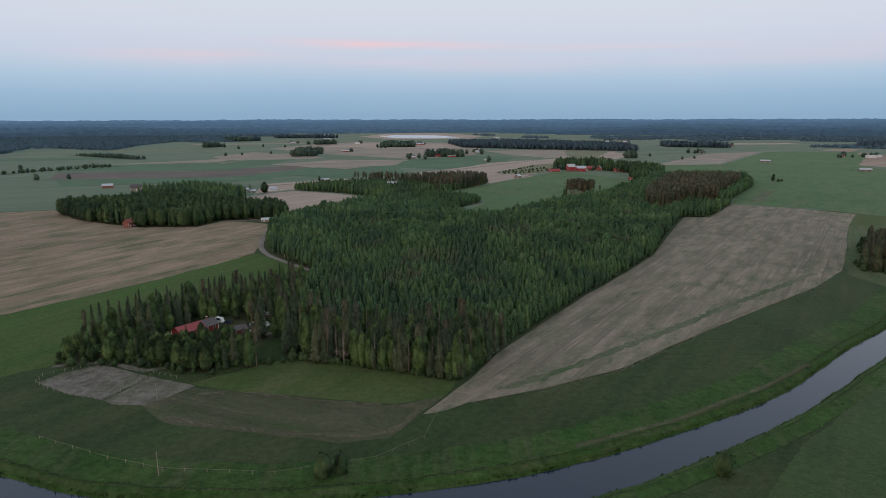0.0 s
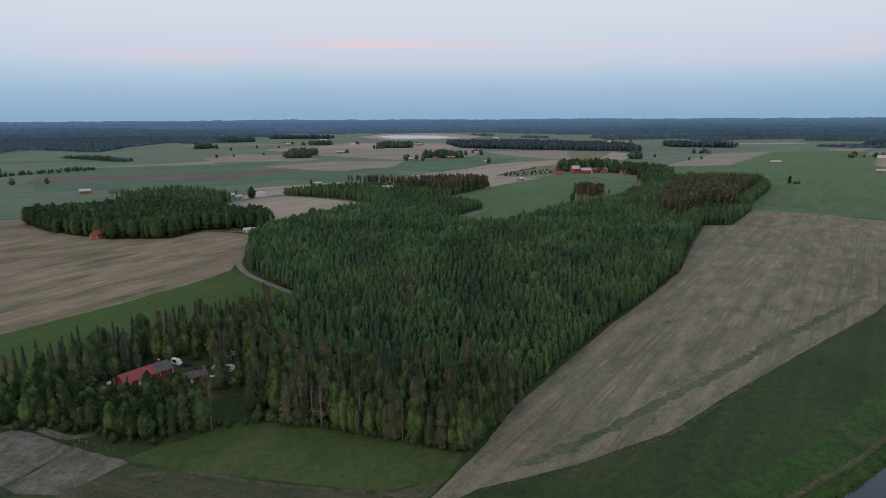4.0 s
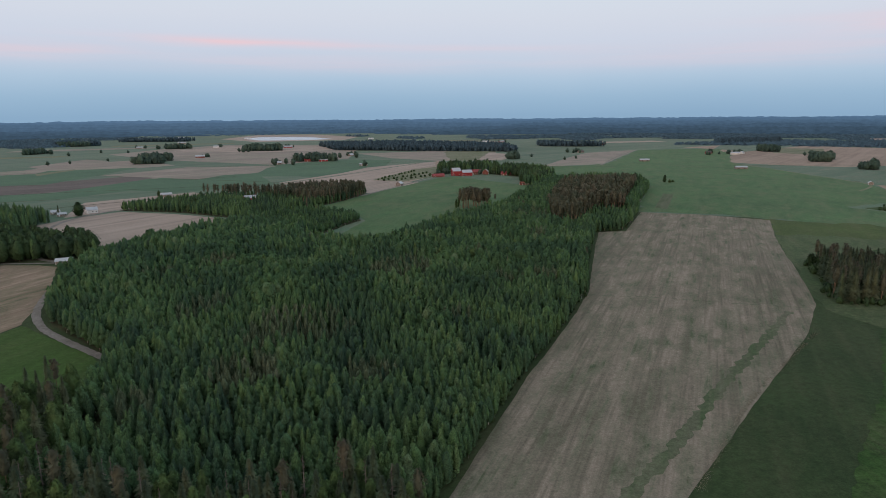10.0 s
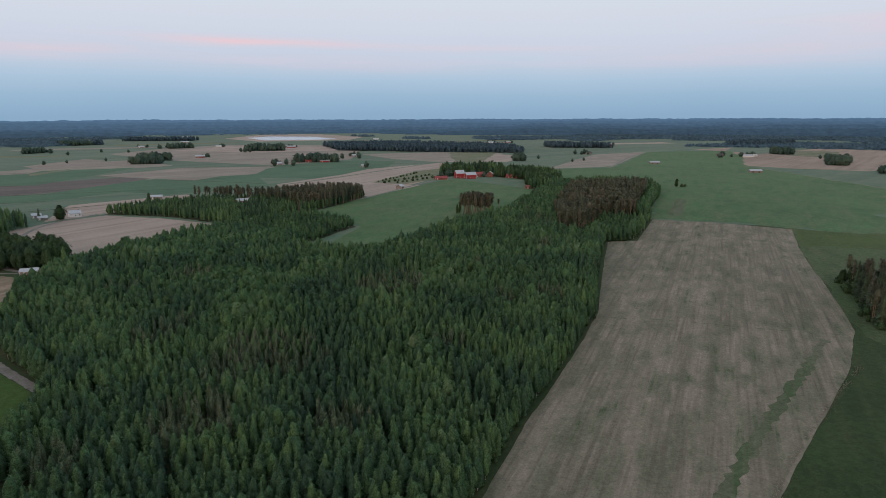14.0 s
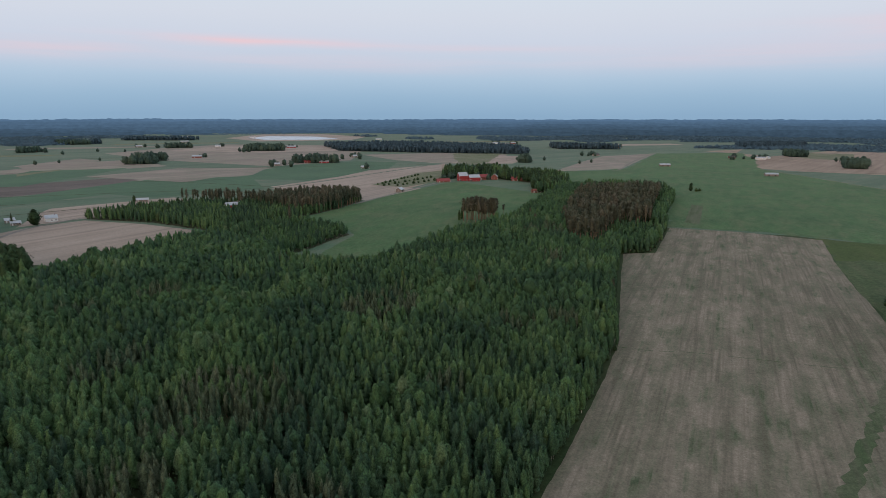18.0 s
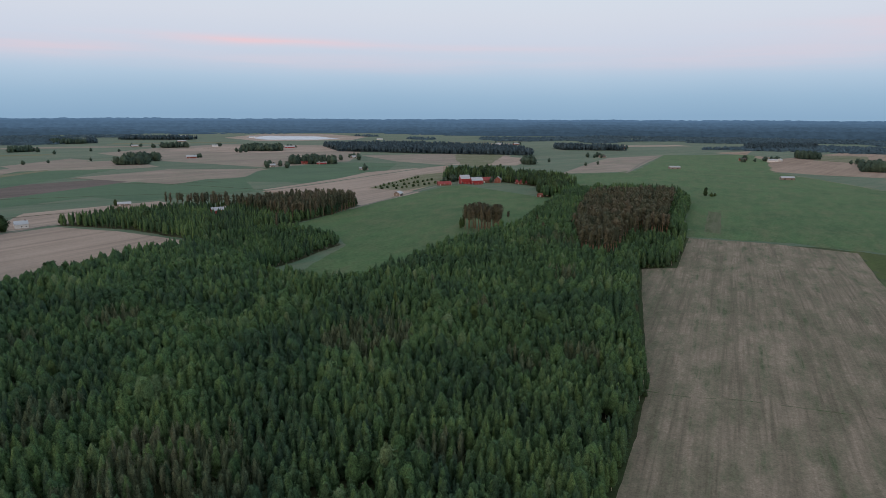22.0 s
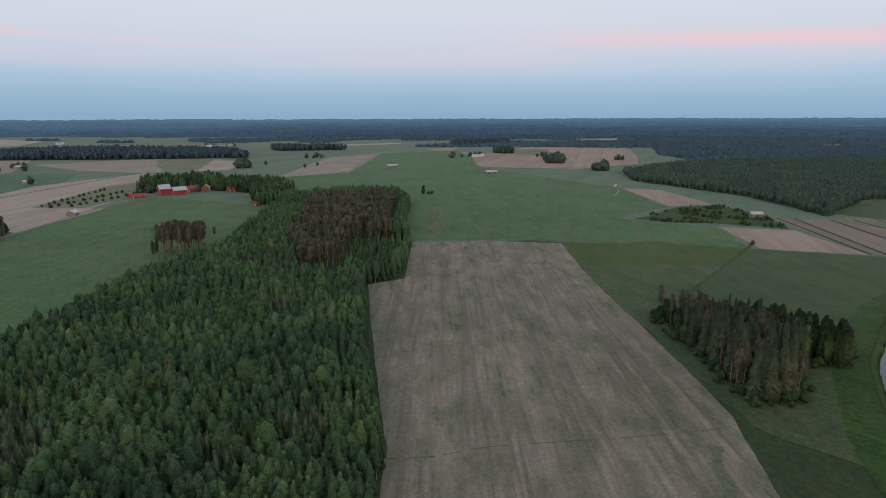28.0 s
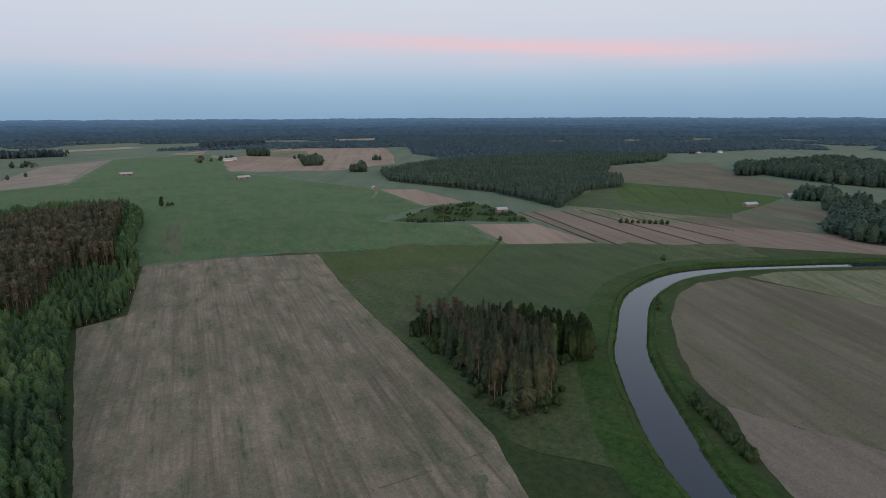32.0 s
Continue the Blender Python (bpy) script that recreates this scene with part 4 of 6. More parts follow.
LIGHT_BIRCHES = [as_arrays(leafy_shape(70 + k, 120, .22, .08, .022, .5, 7, 8)) for k in range(6)]
FAR_BIRCHES = [as_arrays(leafy_shape(75 + k, 44, .26, .04, .038, .3, 5, 7, 2.4)) for k in range(6)]
LIGHT_PINES = [as_arrays(pine_shape(80 + k, 84)) for k in range(8)]
LIGHT_SPRUCES = [as_arrays(young_shape(90 + k, 22, 6, 6)) for k in range(6)]
LIGHT_OVALS = [as_arrays(oval_shape(170 + k, 24, 5, 6)) for k in range(6)]
BUSHES = [as_arrays(leafy_shape(100 + k, 110, .50, -.04, .035, .3, 5, 8, 2.6)) for k in range(6)]
CLUMP_SPRUCES = [as_arrays(young_shape(190 + k, 6, 5, 6)) for k in range(6)]
CLUMPS = [as_arrays(clump_shape(110 + k)) for k in range(5)]
BARES = [as_arrays(bare_shape(120 + k)) for k in range(3)]


def scatter(poly, gap, seed, jitter=0.42):
    rng = np.random.RandomState(seed)
    p = np.array(poly, float)
    lo, hi = p.min(0), p.max(0)
    xs, ys = np.arange(lo[0], hi[0], gap), np.arange(lo[1], hi[1], gap * .9)
    g = np.stack(np.meshgrid(xs, ys), -1)
    g[1::2, :, 0] += gap / 2
    g = g.reshape(-1, 2) + rng.uniform(-jitter, jitter, (g.size // 2, 2)) * gap
    return g[inside(poly, g)]


def plant(name, label, category, pts, heights, shapes, mats, seed, width=1.0, z0=0.1):
    """Many trees as one stand."""
    rng = np.random.RandomState(seed)
    n = len(pts)
    if not n:
        return None
    heights = np.broadcast_to(heights, (n,))
    pick = rng.randint(0, len(shapes), n)
    V, F, S, T = [], [], [], []
    base = 0
    tones = np.clip(rng.normal(.45, .17, n) + .55 * np.array([noise.noise(Vector((x * .03, y * .03, 5))) for x, y in pts[:, :2]]), 0, 1)
    ang = rng.uniform(0, 6.283, n)
    wid = width * rng.uniform(.75, 1.25, n)
    for k, (v, f, s) in enumerate(shapes):
        idx = np.where(pick == k)[0]
        if not len(idx):
            continue
        c, sn = np.cos(ang[idx])[:, None], np.sin(ang[idx])[:, None]
        h = heights[idx][:, None]
        w = (wid[idx] * heights[idx])[:, None]
        x = (v[None, :, 0] * c - v[None, :, 1] * sn) * w + pts[idx, 0][:, None]
        y = (v[None, :, 0] * sn + v[None, :, 1] * c) * w + pts[idx, 1][:, None]
        z = v[None, :, 2] * h + z0
        m = len(idx)
        V.append(np.stack([x, y, np.broadcast_to(z, x.shape)], -1).reshape(-1, 3))
        F.append((f[None] + (np.arange(m) * len(v))[:, None, None] + base).reshape(-1, 3))
        S.append(np.tile(s, m))
        T.append(np.repeat(tones[idx], len(v)))
        base += m * len(v)
    me = big_mesh(name, np.concatenate(V), np.concatenate(F), mats, np.concatenate(S), np.concatenate(T))
    return tagged(new(name, me), label, category, kind="stuff")


def split_meshes(name, shape, mats, tone):
    """Crown and trunk of one tree as two meshes."""
    v, f, s = shape
    out = []
    for slot, mat in enumerate(mats):
        ff = f[s == slot]
        if not len(ff):
            out.append(None)
            continue
        used = np.unique(ff)
        remap = np.zeros(len(v), int)
        remap[used] = np.arange(len(used))
        out.append(big_mesh(name + ("_crown", "_trunk")[slot], v[used], remap[ff], [mat], None, np.full(len(used), tone)))
    return out


TREE_KINDS = {}


def tree_kind(key, name, category, label, shapes, mats, group):
    r = np.random.RandomState(len(key))
    TREE_KINDS[key] = (name, category, label, [split_meshes(name, s, mats, r.uniform(.15, .85)) for s in shapes], group)


tree_kind("spruce", "spruce_tree", "tree", "tall dark green spruce with drooping layered branches", OLDSPRUCES, (M_OLDSPRUCE, M_BARK), "spruces at the wood's edge")
tree_kind("pine", "pine_tree", "tree", "tall pine with bare reddish trunk and brownish crown", PINES, (M_PINE, M_PINEBARK), "pines")
tree_kind("birch", "birch_tree", "tree", "leafy birch with light green crown and pale trunk", BIRCHES, (M_YARDBIRCH, M_BIRCHBARK), "birches")
tree_kind("leafy", "leafy_tree", "tree", "broad leafy tree with dense dark green crown", BIRCHES, (M_BUSH, M_BARK), "leafy trees")
tree_kind("garden", "leafy_tree", "tree", "broad leafy tree far off", FAR_BIRCHES, (M_MIDWOOD, M_BARK), "leafy trees")
tree_kind("bush", "bush", "bush", "rounded green bush standing in the grass", BUSHES, (M_BUSH, M_BARK), "bushes")
tree_kind("dead", "dead_spruce", "tree", "dead silvery grey spruce without needles", BARES, (M_DEAD, M_BARK), "dead spruces")

_tree_count = [0]


def tree(key, x, y, h, width=1.0, label=""):
    name, category, lab, meshes, group = TREE_KINDS[key]
    _tree_count[0] += 1
    r = np.random.RandomState(_tree_count[0])
    root = new(name)
    root.empty_display_size = 0.5
    root.matrix_world = Matrix.Translation((x, y, 0.1)) @ Matrix.Rotation(r.uniform(0, 6.28), 4, "Z") @ Matrix.Diagonal((h * width, h * width, h, 1))
    crown, trunk = meshes[r.randint(len(meshes))]
    for part_name, me in (("crown", crown), ("trunk", trunk)):
        if me is not None:
            new(part_name if key != "dead" else "trunk", me).parent = root
    return tagged(root, label or lab, category, group)


rngT = np.random.RandomState(11)
SOUTH_EDGE = [(-62, 243), (-38, 236), (-17, 229.5), (4, 222), (13, 232), (26, 254), (28, 264), (16, 274), (-10, 268), (-40, 276), (-75, 292)]
PINE_STAND = [(218, 658), (240, 646), (262, 682), (284, 712), (318, 708), (338, 752), (440, 908), (400, 925), (360, 925), (330, 900), (286, 822), (245, 738)]
DARK_ROW = [(385, 955), (404, 998), (464, 945), (452, 908), (415, 925)]
TALL_ZONE = [(-118, 596), (-96, 662), (-66, 690), (-42, 672), (-8, 620), (-5, 568), (-28, 548), (-73, 540)]


def in_blobs(p, blobs):
    """Which points lie in rough round blobs (x, y, radius)."""
    wob = np.array([noise.noise(Vector((x * .09, y * .09, 31))) for x, y in p])
    res = np.zeros(len(p), bool)
    for x, y, r in blobs:
        res |= np.hypot(p[:, 0] - x, p[:, 1] - y) < r * (1 + .5 * wob)
    return res


def wave(p, k, z):
    return np.array([noise.noise(Vector((x * k, y * k, z))) for x, y in p])


main = scatter(MAIN_WOOD, 3.4, 1, .44)
taken = inside(SOUTH_EDGE, main) | inside(PINE_STAND, main) | inside(DARK_ROW, main)
rest = main[~taken]
rest = rest[(wave(rest, .05, 4) < .42) | (rngT.rand(len(rest)) < .45)]
u = rngT.rand(len(rest))
north = np.clip((rest[:, 1] - 390) / 120, 0, 1)
patchy = wave(rest, .016, 0)
height = 10.8 + 1.6 * north + 1.6 * patchy + 1.2 * wave(rest, .07, 8) + rngT.normal(0, 1, len(rest)) * (0.8 + .9 * north)
tall = inside(TALL_ZONE, rest)
height[tall] += rngT.uniform(1, 5.5, tall.sum())
low = (inside([(x - 12, y - 30) for x, y in PINE_STAND], rest) | ((rest[:, 0] < 55) & (rest[:, 1] > 660)) | inside([(255, 612), (335, 706), (318, 712), (284, 714), (243, 648)], rest)) & ~tall
height[low] *= rngT.uniform(.42, .72, low.sum())
is_pine = ~tall & ~low & (in_blobs(rest, [(-6, 402, 24), (-26, 352, 14), (69, 400, 8), (52, 488, 18), (20, 340, 9), (-60, 330, 10), (110, 455, 10)]) | (wave(rest, .026, 21) > .46)) & (u < .8)
is_leafy = ~is_pine & (in_blobs(rest, [(54, 393, 9), (-31, 530, 14), (20, 455, 9)]) | (rngT.rand(len(rest)) < north * np.clip(.10 + .9 * wave(rest, .03, 13), 0, .6)))
height[is_pine] -= .4
height[is_leafy] += rngT.normal(-.4, 1.5, is_leafy.sum())
is_birch = ~is_pine & ~is_leafy & (rngT.rand(len(rest)) < 0.16 + north * np.clip(0.40 + patchy * 0.8, 0.1, .8))
height = np.clip(height, 4.5, 18)
near = rest[:, 1] < 545
conifer = ~is_pine & ~is_leafy & ~is_birch
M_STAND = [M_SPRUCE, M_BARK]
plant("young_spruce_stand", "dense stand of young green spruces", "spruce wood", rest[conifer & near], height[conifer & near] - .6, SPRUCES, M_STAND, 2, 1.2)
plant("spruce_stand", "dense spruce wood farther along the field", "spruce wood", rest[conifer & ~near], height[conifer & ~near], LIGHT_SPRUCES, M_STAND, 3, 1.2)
plant("young_pine_stand", "greyish brown young pines in patches among the spruces", "pine wood", rest[is_pine], height[is_pine], YOUNGPINES, [M_YOUNGPINE, M_PINEBARK], 15, 1.1)
plant("birch_stand", "young birches among the spruces", "birch wood", rest[is_birch & near], height[is_birch & near] - .2, OVALS, [M_BIRCH, M_BIRCHBARK], 4, 1.2)
plant("birch_stand", "young birches of the northern wood", "birch wood", rest[is_birch & ~near], height[is_birch & ~near], LIGHT_OVALS, [M_BIRCH, M_BIRCHBARK], 14, 1.2)
plant("leafy_stand", "round leafy crowns of aspen and willow in the wood", "leafy wood", rest[is_leafy], height[is_leafy], LIGHT_BIRCHES, [M_BIRCH, M_BIRCHBARK], 16, 1.15)
p = scatter(DARK_ROW, 5.0, 17)
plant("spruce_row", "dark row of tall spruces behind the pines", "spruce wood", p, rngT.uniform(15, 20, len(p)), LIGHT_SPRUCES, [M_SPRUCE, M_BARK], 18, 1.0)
for x, y, h, w, key, lab in ((103, 508, 15, 1.25, "birch", "large pale broad-leaved tree standing over the wood"), (111, 499, 13, 1.0, "dead", "dead grey tree among the young spruces"), (128, 512, 13.5, 1.1, "birch", "round bright green tree in the wood"),
                             (84, 521, 14, .7, "birch", "slender light green birch in the wood"), (121, 489, 13.5, .9, "dead", "dead silvery tree at the thin spot in the wood"), (70, 540, 14, .6, "birch", "slender light green birch in the wood"),
                             (140, 533, 14.5, 1.0, "birch", "round bright green tree in the wood"), (92, 560, 15, .9, "spruce", "tall brownish spruce in the wood"), (60, 585, 14.5, .9, "spruce", "tall brownish spruce in the wood"),
                             (150, 560, 15, .9, "spruce", "tall brownish spruce in the wood"), (20, 560, 14.5, .7, "birch", "slender light green birch in the wood"), (-30, 520, 15, .8, "birch", "slender light green birch in the wood"),
                             (-60, 470, 14.5, .8, "birch", "slender light green birch in the wood"), (10, 480, 14, .9, "spruce", "tall brownish spruce in the wood"), (-100, 560, 15, .9, "birch", "round bright green tree in the wood"), (-6, 769, 21, .8, "pine", "lone tall pine with a bare reddish trunk")):
    tree(key, x, y, h, w, lab)
sp = scatter(PINE_STAND, 6.2, 5, .48)
sp = sp[wave(sp, .05, 11) > -.22]
plant("pine_stand", "stand of tall pines with reddish trunks and brownish crowns", "pine wood", sp, rngT.uniform(17, 23, len(sp)), LIGHT_PINES, [M_PINE, M_PINEBARK], 6, 1.3)
sp = scatter(PINE_STAND, 4.2, 7)
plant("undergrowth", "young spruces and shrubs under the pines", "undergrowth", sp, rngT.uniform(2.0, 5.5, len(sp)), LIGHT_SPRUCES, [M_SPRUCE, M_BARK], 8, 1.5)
for x, y, h, w, key, lab in ((207, 709, 17, .9, "pine", "lone brownish pine rising from the low wood"), (219, 758, 15, .8, "pine", "lone brownish pine rising from the low wood"), (181, 503, 13, 1.0, "pine", "rust-brown tree at the field's edge"), (203, 795, 13, 1.2, "pine", "lone round-topped pine beside the clump"),
                             (196, 722, 11, 1.0, "birch", "pale grey-green birch near the pines"), (204, 735, 12, 1.0, "birch", "pale grey-green birch near the pines"), (158, 786, 12, .7, "birch", "thin pale birch beside the pine clump"), (154, 779, 11, .7, "birch", "thin pale birch beside the pine clump"),
                             (296, 716, 11, .6, "birch", "white-stemmed birch before the pines"), (306, 712, 10, .6, "birch", "white-stemmed birch before the pines"), (262, 672, 12, .8, "birch", "bright green birch at the foot of the pines")):
    tree(key, x, y, h, w, lab)

south = scatter(SOUTH_EDGE, 4.4, 9)
rim = smooth_line([(-61, 243.5), (-38, 237), (-17, 230.5), (3, 223.5), (11, 232), (24, 252)], 11)
south = np.concatenate([south, np.array(rim)[::2] + rngT.normal(0, .5, (len(rim[::2]), 2))])
for x, y in south[~inside(GLADE, south)]:
    q = rngT.rand()
    if q < .58:
        tree("spruce", x, y, rngT.uniform(12, 19.5), 1.2)
    elif q < .90:
        tree("birch", x, y, rngT.uniform(11, 17), .85)
    elif q < .95:
        tree("dead", x, y, rngT.uniform(14, 18))
    else:
        tree("pine", x, y, rngT.uniform(16, 20))
pts = np.repeat(np.array(rim), 3, 0) + rngT.normal(0, .8, (3 * len(rim), 2))
plant("edge_shrubs", "low leafy shrubs at the foot of the wood's edge", "shrubs", pts, rngT.uniform(.8, 3.2, len(pts)), BUSHES, [M_BUSH, M_BARK], 404)
CLEARING = [(-136, 266), (-128, 284), (-117, 290), (-106, 300), (-95, 292), (-86, 297), (-80, 288), (-86, 272), (-84, 250), (-92, 260), (-104, 264), (-112, 257), (-124, 252)]
yard = scatter(YARD_WOOD, 5.2, 10)
for x, y in yard[~inside(CLEARING, yard) & ~inside(GLADE, yard)]:
    q = rngT.rand()
    if y < 263 and x < -88:
        if q < .85:
            tree("birch" if q < .5 else "leafy", x, y, rngT.uniform(8, 11.5), 1.15)
        else:
            tree("dead" if q < .92 else "spruce", x, y, rngT.uniform(9, 12))
    elif q < .5:
        tree("spruce", x, y, rngT.uniform(14, 20))
    elif q < .9:
        tree("birch", x, y, rngT.uniform(11, 17), 1.0)
    elif q < .95:
        tree("dead", x, y, rngT.uniform(13, 17))
    else:
        tree("pine", x, y, rngT.uniform(15, 19))
for key, x, y, h, w, lab in (("pine", -94, 288, 13, 1.5, "broad yellowish pine in the yard"), ("dead", -90, 265, 10, 1.8, "grey dead tree with drooping bare twigs in the yard"), ("dead", -86, 257, 9, 1.8, "grey dead tree with drooping bare twigs in the yard"),
                             ("dead", -92, 268, 9, 1.6, "grey dead tree with drooping bare twigs in the yard"), ("leafy", -101.5, 268, 6.5, 1.6, "dense round bush beside the shed"), ("leafy", -104.5, 296, 6, 1.7, "round light green bush behind the cars"),
                             ("dead", -132, 285, 15, 1.1, "tall grey dying spruce behind the stable"), ("dead", -129.5, 289, 14, 1.1, "tall grey dying spruce behind the stable"), ("spruce", -86, 293, 14, 1.0, ""), ("spruce", -80, 288, 13, 1.0, ""),
                             ("birch", -76, 282, 13, .9, ""), ("birch", -78, 270, 10, .9, ""), ("leafy", -89, 301, 12, 1.0, ""), ("spruce", -98, 303, 15, 1.0, "")):
    tree(key, x, y, h, w, lab)
front = scatter([(-127, 243), (-114, 235), (-94, 229), (-86, 240), (-84, 248), (-96, 256), (-112, 251), (-124, 248)], 4.2, 19)
for x, y in front:
    tree("birch" if rngT.rand() < .35 else "leafy", x, y, rngT.uniform(7.5, 11.5), 1.2)
grove = scatter(RIVER_GROVE, 4.4, 12)
for x, y in grove:
    q = rngT.rand()
    east = x > 334 + (y - 395) * .22
    if east:
        tree("birch" if q < .12 else "leafy", x, y, rngT.uniform(12, 15.5), .85)
    elif q < .66 and y < 445:
        tree("spruce", x, y, rngT.uniform(15, 21.5), 1.15)
    elif q < .74:
        tree("leafy", x, y, rngT.uniform(8, 12), 1.0)
    else:
        tree("pine", x, y, rngT.uniform(15.5, 19.5), 1.15)
for k in range(48):
    ra, rr = rngT.uniform(0, 6.28), rngT.uniform(0, 1) ** .5
    x, y = 174 + 17 * rr * math.cos(ra), 776 + 12 * rr * math.sin(ra)
    tree("pine", x, y, rngT.uniform(18, 24), 1.35)

# leafy wood west of the stubble field, the spruce wood north of it, the farm wood
for poly, gap, hs, mixb, seed in ((WEST_WOOD, 7.0, (10, 19), .7, 21), (NORTH_WOOD, 4.6, (8, 12), .08, 22), (FARM_WOOD, 6.6, (11, 20), .35, 23)):
    p = scatter(poly, gap, seed)
    p = p[~inside([(-86, 881), (-83, 922), (-66, 922), (-66, 868)], p)]
    b = rngT.rand(len(p)) < mixb
    plant("leafy_wood", "broad-leaved trees of a dark green wood", "wood", p[b], rngT.uniform(*hs, b.sum()), LIGHT_BIRCHES, [M_BUSH, M_BARK], seed, 1.2)
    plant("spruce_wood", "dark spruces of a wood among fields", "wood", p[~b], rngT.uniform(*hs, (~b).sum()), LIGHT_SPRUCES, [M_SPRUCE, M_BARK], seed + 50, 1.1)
p = scatter([(-338, 748), (-262, 708), (-250, 776), (-266, 800), (-345, 852), (-398, 800)], 5.6, 29)
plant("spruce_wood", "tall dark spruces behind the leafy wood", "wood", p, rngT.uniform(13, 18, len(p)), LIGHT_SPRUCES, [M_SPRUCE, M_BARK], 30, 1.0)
p = scatter(WEST_WOOD, 8.0, 33)
plant("leafy_wood", "broad green crowns in the dark wood", "wood", p, rngT.uniform(11, 18, len(p)), LIGHT_BIRCHES, [M_BUSH, M_BARK], 34, 1.2)
p = scatter([(301, 974), (346, 984), (362, 1004), (322, 1012), (303, 992)], 4.4, 27)
plant("aspen_row", "close row of aspens with pale stems beside the farm", "aspen wood", p, rngT.uniform(12, 16, len(p)), LIGHT_OVALS, [M_BIRCH, M_BIRCHBARK], 28, 1.1)
p = np.concatenate([scatter([(-36, 880), (-6, 842), (25, 851), (68, 922), (61, 962), (20, 962), (-45, 930)], 6.0, 24), scatter([(-142, 938), (-79, 912), (-36, 885), (-45, 932), (-95, 950)], 7.5, 26)])
plant("pine_row", "row of tall pines behind the young spruces", "pine wood", p, rngT.uniform(16, 20, len(p)), LIGHT_PINES, [M_PINE, M_PINEBARK], 25, 1.1)

# far woods: trunks are out of sight, crowns merge
FAR_WOODS = [
    ([(998, 1024), (884, 916), (837, 695), (749, 571), (830, 584), (925, 603), (1000, 575), (1098, 605), (1139, 646), (1377, 716), (1565, 664), (1780, 693), (1700, 900), (1400, 1040), (1272, 1060)], 11),
    ([(1265, 458), (1323, 424), (1220, 323), (1178, 248), (1500, 150), (1750, 330), (1429, 480)], 12),
    ([(743, 315), (843, 305), (880, 250), (850, 180), (690, 265), (709, 295)], 9),
    ([(998, 355), (1063, 307), (979, 306), (961, 353)], 9), ([(915, 319), (941, 279), (900, 270), (885, 318)], 8),
    ([(-405, 1690), (-385, 1730), (-330, 1715), (-326, 1680)], 10),
    ([(-221, 2063), (-210, 2150), (-108, 2160), (-90, 2060)], 12),
    ([(64, 2033), (20, 2330), (300, 2350), (590, 2080), (569, 1792), (321, 1895)], 15),
    ([(740, 2050), (743, 2163), (922, 2080), (922, 1990)], 14), ([(1328, 1999), (1450, 2180), (1640, 2100), (1571, 1980)], 14),
    ([(-45, 1568), (-30, 1600), (10, 1600), (56, 1570), (50, 1552)], 10), ([(1089, 1304), (1100, 1330), (1140, 1320), (1131, 1290)], 10),
    ([(-1189, 1662), (-1358, 2061), (-1001, 1870), (-1076, 2216), (-1084, 2629), (-1250, 2900), (-2500, 2700), (-2200, 1600)], 19),
    ([(-783, 1087), (-724, 1250), (-664, 1280), (-664, 1265), (-720, 1230), (-775, 1080)], 9),
    ([(-1000, 1640), (-885, 1650), (-700, 1480), (-720, 1460)], 12),
    ([(577, 677), (584, 648), (623, 606), (645, 558), (697, 606), (732, 677), (690, 698)], 6),
    ([(440, 1500), (445, 1530), (475, 1525), (470, 1500)], 9), ([(1190, 1580), (1200, 1640), (1250, 1620), (1230, 1580)], 9),
    ([(1310, 1030), (1500, 1300), (1750, 1500), (2300, 1500), (2300, 500), (1900, 700), (1750, 930), (1400, 1030)], 17),
    ([(1550, 1850), (1750, 1900), (2500, 1700), (2500, 1400), (1800, 1560)], 18),
    ([(-385, 1579), (-321, 1586), (-330, 1615), (-390, 1612)], 8), ([(-458, 2246), (-387, 2275), (-400, 2300), (-470, 2290)], 9), ([(-36, 1545), (-20, 1575), (-38, 1590)], 8), ([(1032, 1255), (1065, 1232), (1075, 1250), (1045, 1270)], 8), ([(972, 1072), (997, 1055), (1010, 1075), (985, 1090)], 8),
    ([(-790, 2020), (-740, 2095), (-780, 2110)], 9), ([(-876, 2514), (-780, 2573), (-800, 2600), (-890, 2560)], 11),
    ([(-900, 2560), (-897, 2640), (-780, 2660), (-760, 2600)], 14), ([(-800, 2930), (-761, 2990), (-500, 2980), (-520, 2900)], 14),
]
